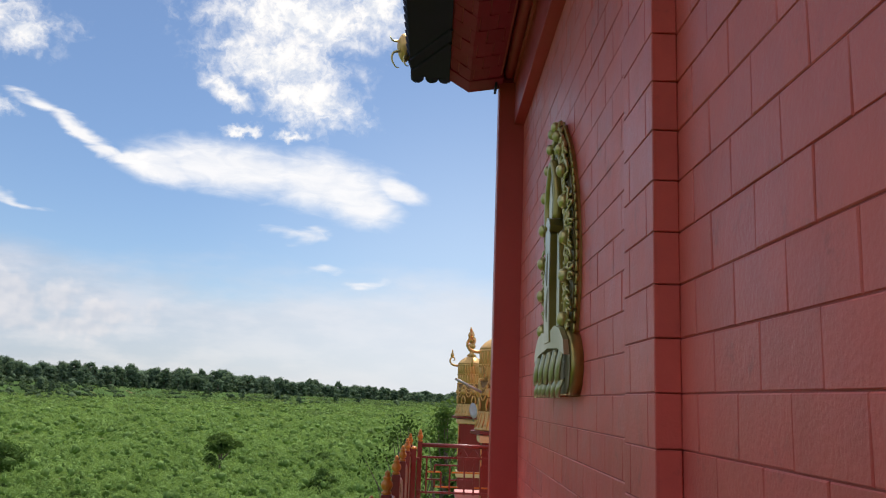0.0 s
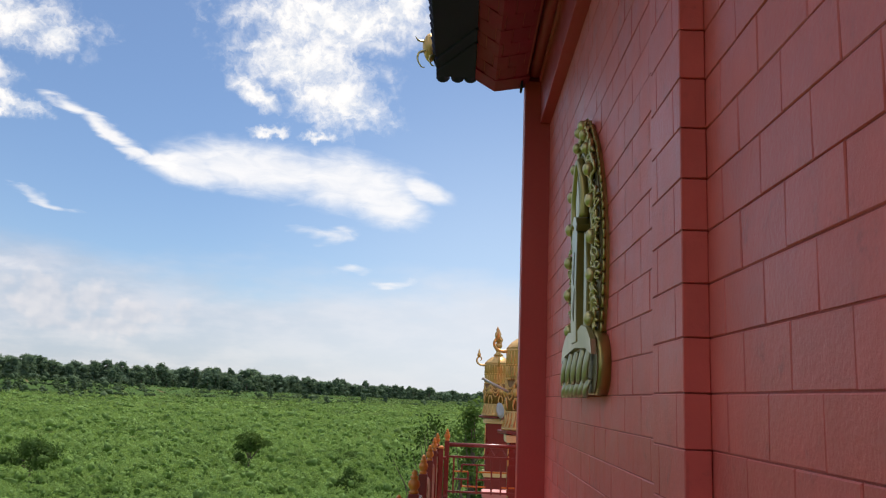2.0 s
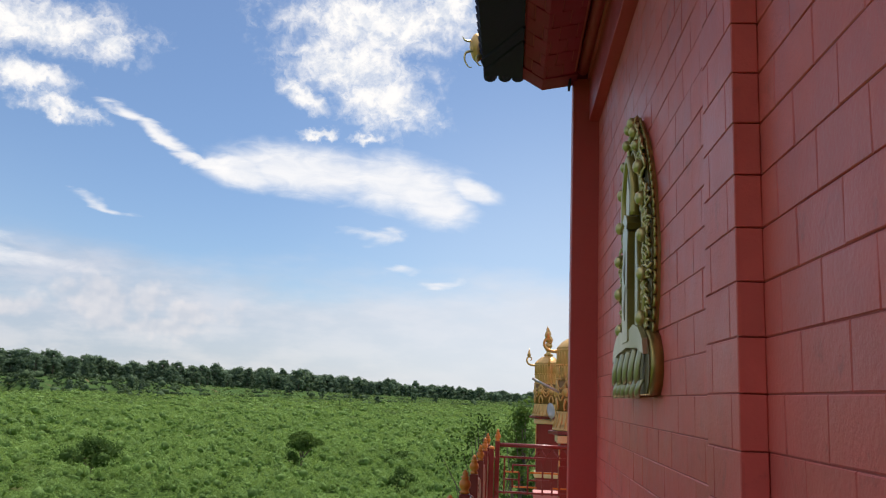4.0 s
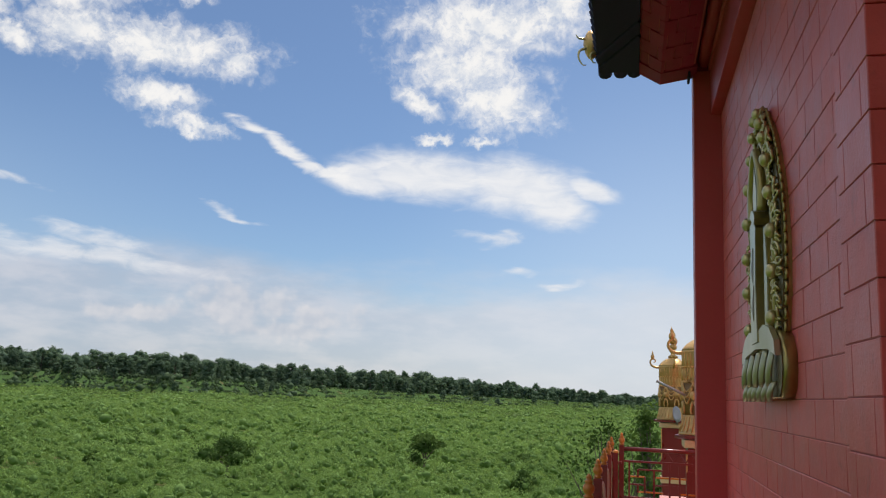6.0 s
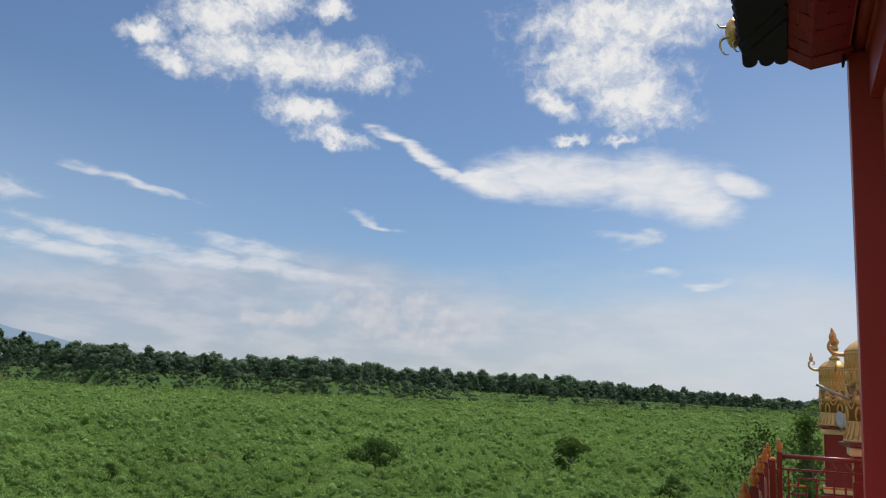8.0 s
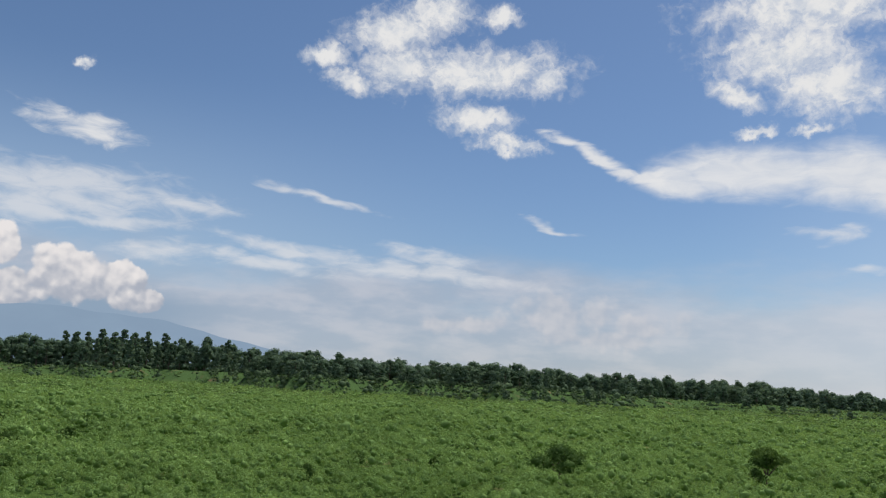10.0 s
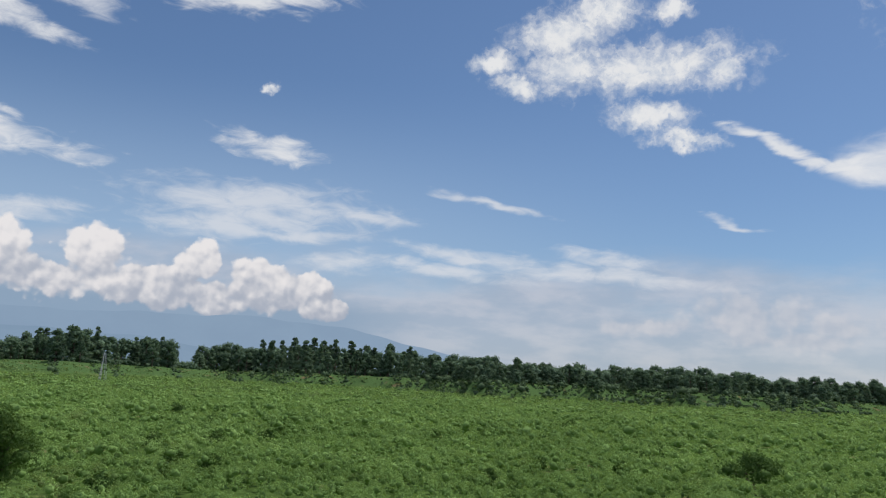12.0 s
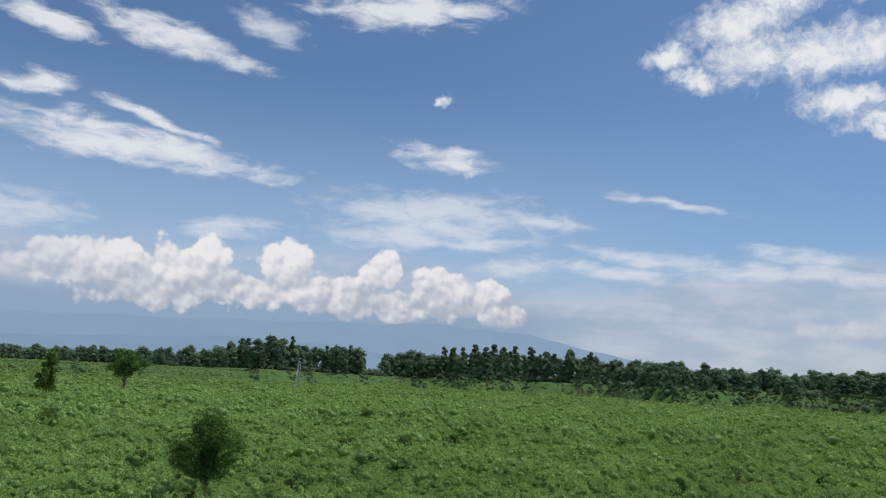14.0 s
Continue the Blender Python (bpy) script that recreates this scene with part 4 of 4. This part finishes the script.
# ---- gilded plaque on the wall ----
def plaque():
    """Pointed halo with scrolls and bosses round a tall emblem, on a lotus base. Local x runs along the wall, -y stands out from it."""
    top = thing("wall_plaque", "gilded relief plaque with a scrolled halo on a lotus base", "wall plaque", (WALL_X, 5.46, 1.63), turn=-90.0)
    rng = random.Random(4)
    HALF = [(0.54, 0.38), (0.61, 0.62), (0.63, 0.85), (0.61, 1.05), (0.55, 1.25), (0.45, 1.45), (0.32, 1.62), (0.18, 1.75), (0.06, 1.86)]
    mirror = lambda pts: pts + [(-x, z) for x, z in pts[::-1]]
    part("halo", plate(mirror(HALF), -0.045, 0.0), M_DARKBRASS, top)
    part("halo_rim", plate(mirror([(x * 1.03, z) for x, z in HALF]), -0.018, 0.004), M_OLDGOLD, top)

    def edge(f):
        f = f * (len(HALF) - 1)
        i = min(int(f), len(HALF) - 2)
        k = f - i
        return HALF[i][0] * (1 - k) + HALF[i + 1][0] * k, HALF[i][1] * (1 - k) + HALF[i + 1][1] * k

    for s in (-1, 1):
        # scrollwork on the border
        bm = bmesh.new()
        for j in range(120):
            x, z = edge((j + 0.5) / 120)
            x = s * (x * rng.uniform(0.60, 1.0))
            r, ph, hand = rng.uniform(0.020, 0.042), rng.uniform(0, 6.28), rng.choice((-1, 1))
            pts = []
            for i in range(9):
                t = i / 8
                a = ph + hand * t * 5.2
                q = r * (1.15 - 0.85 * t)
                pts.append((x + q * 1.2 * math.cos(a), -0.052 - 0.020 * math.sin(t * 3.1), z + q * math.sin(a)))
            tube(pts, [0.010 * (1 - 0.4 * i / 8) for i in range(9)], 5, bm)
        part("scrollwork", bm, M_BRASS, top, smooth=True)["kind"] = "stuff"
        # outer curls break the outline
        bm = bmesh.new()
        for j in range(26):
            x, z = edge((j + 0.5) / 26)
            x = s * x * 1.02
            r = 0.026
            tube([(x + s * r * math.sin(a) * 0.9, -0.03, z + r * math.cos(a)) for a in (0.0, 0.8, 1.6, 2.4, 3.2, 4.0)], 0.010, 5, bm)
        part("edge_trim", bm, M_OLDGOLD, top, smooth=True)["kind"] = "stuff"
        for f in (0.05, 0.19, 0.33, 0.48, 0.62, 0.75, 0.87, 0.97):
            x, z = edge(f)
            bm = bmesh.new()
            bmesh.ops.create_uvsphere(bm, u_segments=14, v_segments=9, radius=1.0)
            k = 0.036 if f < 0.7 else 0.030
            for v in bm.verts:
                v.co = Vector((s * x * 0.84 + v.co.x * k * 1.2, -0.085 + v.co.y * k * 1.1, z + v.co.z * k * 1.3))
            part("boss", bm, M_BRASS, top, smooth=True)
    ring = [(-0.38, 0.40), (-0.43, 0.80), (-0.40, 1.10), (-0.27, 1.40), (0.0, 1.66), (0.27, 1.40), (0.40, 1.10), (0.43, 0.80), (0.38, 0.40)]
    part("inner_frame", tube(bend([(x, -0.055, z) for x, z in ring], 4), 0.018, 8), M_OLDGOLD, top, smooth=True)
    # the tall emblem: thick stacked strokes with gold sides, sheet fronts paled by a painted sky sheen, slits drawn as
    # dark sheets and a dark-backed arch on top
    def stroke(name, outline, depth):
        body = part(name, plate(outline, -depth, -0.04), M_OLDGOLD, top)
        part("front_sheet", plate([(x * 0.97, z) for x, z in outline], -depth - 0.006, -depth - 0.0005), M_PALEBRASS, body)
        return body

    stroke("emblem_stem", [(-0.11, 0.36), (0.13, 0.36), (0.10, 0.70), (0.13, 0.96), (0.15, 1.07), (0.06, 1.16), (-0.10, 1.10), (-0.07, 0.90), (-0.11, 0.66)], 0.115)
    stroke("emblem_arm", [(0.25, 0.36), (0.36, 0.36), (0.38, 0.78), (0.33, 1.00), (0.27, 1.06)], 0.085)
    stroke("emblem_arm", [(-0.36, 0.36), (-0.22, 0.36), (-0.20, 0.80), (-0.26, 1.02), (-0.36, 0.86)], 0.085)
    stroke("emblem_hook", [(-0.02, 1.165), (0.16, 1.085), (0.20, 1.12), (0.16, 1.17), (0.06, 1.20)], 0.125)
    # dark sheets laid on the front, painted as the shade inside slits
    for z, w in ((0.62, 0.07), (0.86, 0.06)):
        part("emblem_slit", plate([(-w, z - 0.04), (w * 0.7, z + 0.10), (w * 0.2, z - 0.12)], -0.1245, -0.1215), M_DARKBRASS, top)
    arch = [(0.20, 1.17), (0.21, 1.32), (0.15, 1.46), (0.0, 1.60), (-0.15, 1.46), (-0.21, 1.32), (-0.20, 1.17)]
    # dark plate behind the arch: the hollow's shade is put into its colour
    part("emblem_hollow", plate(arch, -0.062, -0.046), M_DARKBRASS, top)
    part("emblem_arch", tube(bend([(x, -0.085, z) for x, z in arch], 4), 0.032, 8), M_OLDGOLD, top, smooth=True)
    part("emblem_flame", plate([(-0.06, 1.20), (0.06, 1.20), (0.08, 1.32), (0.0, 1.50), (-0.08, 1.32)], -0.10, -0.063), M_PALEBRASS, top)
    # lotus base: a thick shaped block, a cap in sheet, and two tiers of bowed sheet petals
    SIDE = [(0.62, 0.02), (0.70, 0.08), (0.735, 0.17), (0.72, 0.27), (0.64, 0.36), (0.50, 0.42), (0.30, 0.445), (0.10, 0.43)]
    bm = plate(mirror(SIDE), -0.075, 0.0)
    bmesh.ops.bevel(bm, geom=[e for e in bm.edges if all(v.co.y < -0.07 for v in e.verts)], offset=0.022, segments=3, affect="EDGES", profile=0.5)
    core = part("base_block", bm, M_OLDGOLD, top, smooth=True)
    part("base_face", plate(mirror([(x * 0.985, z * 0.97 + 0.008) for x, z in SIDE]), -0.079, -0.0751), M_DARKBRASS, core)
    part("base_cap", plate(mirror([(0.70, 0.25), (0.66, 0.34), (0.50, 0.42), (0.30, 0.452), (0.12, 0.43)]) + [(-0.45, 0.30), (0.0, 0.325), (0.45, 0.30)], -0.112, -0.08), M_PALEBRASS, core)
    for n, z0, z1, out, wide in ((5, 0.30, 0.085, -0.092, 0.66), (6, 0.115, 0.0, -0.088, 0.62)):
        for i in range(n):
            x = -wide + 2 * wide * (i + 0.5) / n
            w = wide / n * 0.36
            bm = bmesh.new()
            skin = []
            for k in range(9):
                f = k / 8
                z = z0 + (z1 - z0) * f
                ww = w * (0.55 + 0.55 * math.sin(0.35 + f * 2.5)) * (1.0 if k < 8 else 0.15)
                y = out - 0.024 * math.sin(f * 2.4)
                slip = -0.05 * f * f
                skin.append([(x + slip + ww * u, y - 0.018 * (1 - u * u), z) for u in (-1, -0.5, 0, 0.5, 1)])
            front = [[bm.verts.new(p) for p in row] for row in skin]
            back = [[bm.verts.new((p[0], p[1] + 0.010, p[2])) for p in row] for row in skin]
            for k in range(8):
                for u in range(4):
                    bm.faces.new((front[k][u], front[k][u + 1], front[k + 1][u + 1], front[k + 1][u]))
                    bm.faces.new((back[k][u + 1], back[k][u], back[k + 1][u], back[k + 1][u + 1]))
                bm.faces.new((front[k][0], front[k + 1][0], back[k + 1][0], back[k][0]))
                bm.faces.new((front[k + 1][4], front[k][4], back[k][4], back[k + 1][4]))
            for k in (0, 8):
                for u in range(4):
                    bm.faces.new((front[k][u], front[k][u + 1], back[k][u + 1], back[k][u]))
            part("petal", bm, M_PALEBRASS, core, smooth=True)
    part("tip", lathe([(0.02, 0.0), (0.03, 0.02), (0.018, 0.04), (0.003, 0.07)], 10, at=(0, -0.035, 1.85)), M_BRASS, top, smooth=True)
    return top


plaque()


# ---- railings ----
def finial(parent, x, y, z, s=1.0):
    bm = lathe([(0.034 * s, 0.0), (0.042 * s, 0.008), (0.042 * s, 0.016), (0.026 * s, 0.024), (0.042 * s, 0.038), (0.050 * s, 0.058), (0.044 * s, 0.08), (0.026 * s, 0.095), (0.034 * s, 0.102), (0.034 * s, 0.110), (0.018 * s, 0.118), (0.024 * s, 0.130), (0.018 * s, 0.142), (0.004 * s, 0.155)], 18, at=(x, y, z))
    return part("finial", bm, M_ORANGE, parent, "glossy orange turned finial", smooth=True)


def cross_rail():
    top = thing("gallery_railing", "red lacquered metal railing with fretwork across the gallery end", "railing", (0, 10.9, 0))
    post = part("post", box(-0.168, -0.108, -0.03, 0.03, 0, 1.05, 0.006), M_LACQUER, top)
    finial(post, -0.138, 0, 1.05, 0.8)
    part("top_rail", tube([(-0.11, 0, 1.005), (0.95, 0, 1.005)], 0.026, 10), M_LACQUER, top, smooth=True)
    part("middle_rail", box(-0.108, 0.95, -0.014, 0.014, 0.842, 0.868, 0.003), M_LACQUER, top)
    part("low_rail", box(-0.108, 0.95, -0.014, 0.014, 0.405, 0.43, 0.003), M_LACQUER, top)
    part("foot_rail", box(-0.108, 0.95, -0.014, 0.014, 0.12, 0.145, 0.003), M_LACQUER, top)
    for i in range(4):
        x = 0.34 + i * 0.15
        part("zigzag", tube([(x, 0, 0.868), (x + 0.075, 0, 0.98)], 0.009, 5), M_LACQUER, top)
        part("zigzag", tube([(x + 0.075, 0, 0.98), (x + 0.15, 0, 0.868)], 0.009, 5), M_LACQUER, top)
    px = lambda v: -0.14 + (v - 744) * 0.00753
    pz = lambda v: 1.03 - (v - 786) * 0.0073
    for x, a, b in ((757, 811, 873), (771, 823, 836), (771, 848, 861), (782, 835, 861), (797, 823, 873), (822, 811, 873), (838, 811, 873), (850, 823, 873), (866, 811, 873)):
        part("fret_bar", box(px(x) - 0.011, px(x) + 0.011, -0.011, 0.011, pz(b), pz(a), 0.002), M_LACQUER, top)
    for z, a, b in ((823, 771, 812), (823, 850, 880), (835, 757, 782), (835, 800, 848), (848, 757, 782), (848, 797, 838), (860, 771, 812), (860, 838, 880)):
        part("fret_bar", box(px(a), px(b), -0.009, 0.009, pz(z) - 0.010, pz(z) + 0.010, 0.002), M_ORANGE if z in (835, 860) else M_LACQUER, top)


def side_rail():
    top = thing("balcony_railing", "dark red lacquered railing with orange finials along the gallery edge", "railing", (-0.275, 0, 0))
    ys = [-1.9, -0.4, 1.1, 2.6, 4.1, 5.53, 6.96, 8.43, 10.0, 11.3]
    for y in ys:
        post = part("post", box(-0.035, 0.035, y - 0.035, y + 0.035, 0, 0.975, 0.006), M_LACQUER, top)
        finial(post, 0, y, 0.975, 0.8)
    part("end_post", box(0.04, 0.10, 10.55, 10.61, 0, 0.97, 0.006), M_LACQUER, top)
    part("end_cap", lathe([(0.035, 0.0), (0.04, 0.01), (0.03, 0.025), (0.01, 0.035)], 14, at=(0.07, 10.58, 0.97)), M_ORANGE, top, smooth=True)
    part("link_bar", box(0.10, 0.14, 10.56, 10.60, 0.84, 0.87, 0.003), M_LACQUER, top)
    for a, b in zip(ys, ys[1:]):
        # board with a rounded crest between each pair of posts
        n = 14
        pts = [(a + 0.04, 0.12)] + [(b - 0.04, 0.12)] + [(b - 0.04 - (b - a - 0.08) * i / n, 0.62 + 0.24 * math.sin(math.pi * i / n) ** 0.5) for i in range(n + 1)]
        bm = bmesh.new()
        f = [bm.verts.new((-0.016, y, z)) for y, z in pts]
        k = [bm.verts.new((0.016, y, z)) for y, z in pts]
        bm.faces.new(f)
        bm.faces.new(k[::-1])
        for i in range(len(f)):
            j = (i + 1) % len(f)
            bm.faces.new((f[j], f[i], k[i], k[j]))
        board = part("crest_board", bm, M_LACQUER, top)
        part("crest_moulding", tube([(0.0, y, z) for y, z in pts[2:]], 0.022, 8), M_LACQUER, board, smooth=True)
        part("foot_rail", box(-0.02, 0.02, a + 0.036, b - 0.036, 0.08, 0.118, 0.003), M_LACQUER, top)


cross_rail()
side_rail()


# ---- gilded victory banners on their pillars ----
def banner(x, y, z, label):
    top = thing("roof_banner", label, "roof ornament", (x, y, z), group="gilded banners on pillars")
    R, H = 0.285, 1.13
    drum = part("drum", lathe([(R * 1.22, 0.0), (R * 1.20, 0.02), (R * 1.08, 0.10), (R * 1.0, 0.22), (R * 0.985, 0.40), (R, 0.62), (R, 0.90), (R * 1.015, 0.91), (R * 1.015, H - 0.03), (R * 1.05, H)], 36), M_GOLD, top, smooth=True)
    part("dome", lathe([(R * 1.05, H + 0.002), (R * 1.0, H + 0.03), (R * 0.82, H + 0.09), (R * 0.55, H + 0.145), (R * 0.34, H + 0.17), (R * 0.30, H + 0.185)], 36), M_GOLD, top, smooth=True)
    part("spire", lathe([(0.10, H + 0.187), (0.11, H + 0.205), (0.05, H + 0.25), (0.045, H + 0.29), (0.075, H + 0.31), (0.075, H + 0.33), (0.04, H + 0.345), (0.075, H + 0.375), (0.088, H + 0.41), (0.075, H + 0.45), (0.04, H + 0.475)], 20), M_GOLD, top, smooth=True)
    part("bud", lathe([(0.035, H + 0.476), (0.085, H + 0.50), (0.10, H + 0.55), (0.07, H + 0.61), (0.045, H + 0.635), (0.06, H + 0.665), (0.045, H + 0.71), (0.02, H + 0.75), (0.004, H + 0.80)], 16), M_GOLD, top, smooth=True)
    part("relief_ground", lathe([(R * 1.006, 0.26), (R * 1.006, 0.69)], 36), M_DARKGOLD, drum, smooth=True)
    for z0, z1, k0, k1, n in ((0.725, 0.885, 1.005, 1.005, 30), (0.925, 1.09, 1.02, 1.02, 30), (0.03, 0.24, 1.18, 1.0, 26)):
        bm = bmesh.new()
        for i in range(n):
            a = 2 * math.pi * i / n
            c, sn = math.cos(a), math.sin(a)
            tube([(c * R * k0, sn * R * k0, z0), (c * R * (k0 * 0.45 + k1 * 0.55) * 0.985, sn * R * (k0 * 0.45 + k1 * 0.55) * 0.985, (z0 + z1) / 2), (c * R * k1, sn * R * k1, z1)], 0.010, 5, bm)
        part("fluting", bm, M_GOLD, drum, smooth=True)["kind"] = "stuff"
    # rows of beads
    for zz in (0.90, 0.70):
        bm = bmesh.new()
        for i in range(34):
            a = 2 * math.pi * i / 34
            b = bmesh.new()
            bmesh.ops.create_icosphere(b, subdivisions=1, radius=0.017)
            for v in b.verts:
                v.co += Vector((math.cos(a) * R * 1.02, math.sin(a) * R * 1.02, zz))
            join(bm, b)
        part("bead_row", bm, M_GOLD, drum, smooth=True)["kind"] = "stuff"
    for k in range(8):
        a0 = k * math.pi / 4 + 0.2
        # hanging swags, two deep, with a medallion between
        for depth, rr in ((0.20, 0.016), (0.12, 0.012), (0.28, 0.012)):
            pts = []
            for i in range(11):
                t = i / 10
                a = a0 + t * math.pi / 4
                pts.append((math.cos(a) * R * 1.03, math.sin(a) * R * 1.03, 0.69 - depth * math.sin(math.pi * t)))
            part("swag", tube(pts, rr, 6), M_GOLD, drum, smooth=True)
        a = a0
        bm = bmesh.new()
        bmesh.ops.create_uvsphere(bm, u_segments=10, v_segments=6, radius=1.0)
        for v in bm.verts:
            v.co = Vector((v.co.x * 0.05, v.co.y * 0.05, v.co.z * 0.065)) + Vector((math.cos(a) * R * 1.0, math.sin(a) * R * 1.0, 0.52))
        part("medallion", bm, M_GOLD, drum, smooth=True)
        for s in (-1, 1):
            pts = [(math.cos(a + s * q) * R * 1.03, math.sin(a + s * q) * R * 1.03, h) for q, h in ((0.02, 0.44), (0.10, 0.40), (0.16, 0.33), (0.13, 0.27), (0.07, 0.29))]
            part("tassel", tube(pts, [0.016, 0.018, 0.014, 0.010, 0.006], 6), M_GOLD, drum, smooth=True)
    # scrolled arms on the rim
    for k in range(4):
        a = math.pi + k * math.pi / 2
        c, s = math.cos(a), math.sin(a)
        path = [(0.27, 1.10), (0.35, 1.095), (0.43, 1.12), (0.475, 1.18), (0.465, 1.25), (0.42, 1.28), (0.375, 1.255), (0.375, 1.215), (0.405, 1.205)]
        arc = bend([(c * r, s * r, h) for r, h in path], 3)
        scroll = part("scroll_arm", tube(arc, taper(0.026, 0.010, len(arc)), 8), M_GOLD, top, smooth=True)
        part("scroll_bud", lathe([(0.012, 0.0), (0.035, 0.02), (0.042, 0.05), (0.03, 0.09), (0.014, 0.105), (0.022, 0.125), (0.012, 0.15), (0.002, 0.18)], 12, at=(c * 0.43, s * 0.43, 1.275)), M_GOLD, scroll, smooth=True)
    return top


def pillar(x, y, z, label):
    """Square maroon pillar with a red ledge over a cream moulding."""
    top = thing("pillar", label, "pillar", (x, y, 0), group="pillars below the banners")
    w = 0.24
    part("shaft", box(-w, w, -w, w, -6.95, z - 0.17, 0.01), M_LACQUER, top)
    part("moulding", box(-w - 0.05, w + 0.05, -w - 0.05, w + 0.05, z - 0.168, z - 0.065, 0.02), M_CREAM, top, "cream painted moulding")
    part("ledge", lathe([(0.33, z - 0.063), (0.40, z - 0.05), (0.40, z - 0.012), (0.36, z - 0.002)], 8), M_LACQUER, top)
    part("band", box(-w - 0.03, w + 0.03, -w - 0.03, w + 0.03, -0.05, 0.07, 0.01), M_CREAM, top, "cream painted band")
    part("edge_strip", box(-w - 0.02, -w - 0.004, -w - 0.02, -w + 0.03, 0.3, z - 0.2, 0.004), M_GOLD, top)
    return top


pillar(0.84, 18.5, 1.25, "maroon square pillar with cream moulding, farther along")
pillar(0.95, 11.85, 1.19, "maroon square pillar with cream moulding beside the column")
banner(0.84, 18.5, 1.25, "gilded cylindrical victory banner with domed top and spire")
banner(0.95, 11.85, 1.19, "gilded cylindrical victory banner partly behind the corner column")

arm = thing("pole_arm", "grey steel pole leaning out from the gilded banner", "pole", (0.62, 11.55, 1.73))
part("pole", tube([(0.06, 0.0, -0.02), (-0.30, -0.02, 0.15)], 0.018, 10), M_GREY, arm, smooth=True)
part("cap", tube([(-0.30, -0.02, 0.15), (-0.312, -0.021, 0.156)], 0.022, 10), M_GREY, arm, smooth=True)

dish = thing("satellite_dish", "small grey satellite dish fixed to the pillar under the banner", "satellite dish", (0.855, 17.98, 1.37))
bm = lathe([(0.005, 0.0), (0.08, 0.01), (0.165, 0.035), (0.167, 0.042), (0.08, 0.02), (0.005, 0.012)], 24)
bmesh.ops.rotate(bm, verts=bm.verts, cent=(0, 0, 0), matrix=Matrix.Rotation(radians(82), 3, "X"))
bmesh.ops.rotate(bm, verts=bm.verts, cent=(0, 0, 0), matrix=Matrix.Rotation(radians(58), 3, "Z"))
part("reflector", bm, M_DISH, dish, smooth=True)
part("bracket", tube([(0.02, 0.02, -0.02), (0.05, 0.10, -0.16), (0.05, 0.20, -0.22)], 0.014, 7), M_GREY, dish, smooth=True)

wallet = thing("parapet", "pale concrete parapet with a faded pink coping", "parapet", (0.62, 15.2, 0))
part("block", box(-0.12, 0.30, -0.15, 0.35, -6.95, -0.12, 0.01), M_PALE, wallet)
part("coping", box(-0.16, 0.34, -0.19, 0.39, -0.118, -0.02, 0.015), M_PINK, wallet)

tree("tree", "loose branching green tree just beyond the gallery railing", 8.2, 3.3, on_land(-0.75, 27.0), 131, L_DARK, 0.11, 0.55, 40, 30, 0.15, 0.8, loose=0.9, fill=0.8)
tree("tree", "leafy green tree rising beside the maroon pillars", 8.9, 1.7, on_land(0.45, 24.0), 137, L_BUSH, 0.10, 0.55, 24, 80, 0.14, 0.9, loose=0.9, fill=0.6)


# ---- the blocks of the wall ----
lay(wall_1, WALL_X, 1.05, 2.872, -5, 16, 0.353, 1.816, 1.632)
lay(wall_2, WALL_X, 3.312, 8.31, -6, 16, 0.385, 0.30, 0.4925)
for k in range(-5, 18):
    cut = 2.95 if k % 2 else 3.21
    zc = Z0 + (k + 0.5) * COURSE
    for a, b in ((2.8525, cut), (cut, 3.31)):
        ob = new("brick", brick_mesh(b - a, COURSE))
        ob.parent = pilaster
        ob.matrix_world = pose(PIL_X, (a + b) / 2, zc)
    ob = new("brick", brick_mesh(0.096, COURSE))
    ob.parent = pilaster
    ob.matrix_world = pose(PIL_X + 0.048, 2.856, zc, 0, 0, 90)
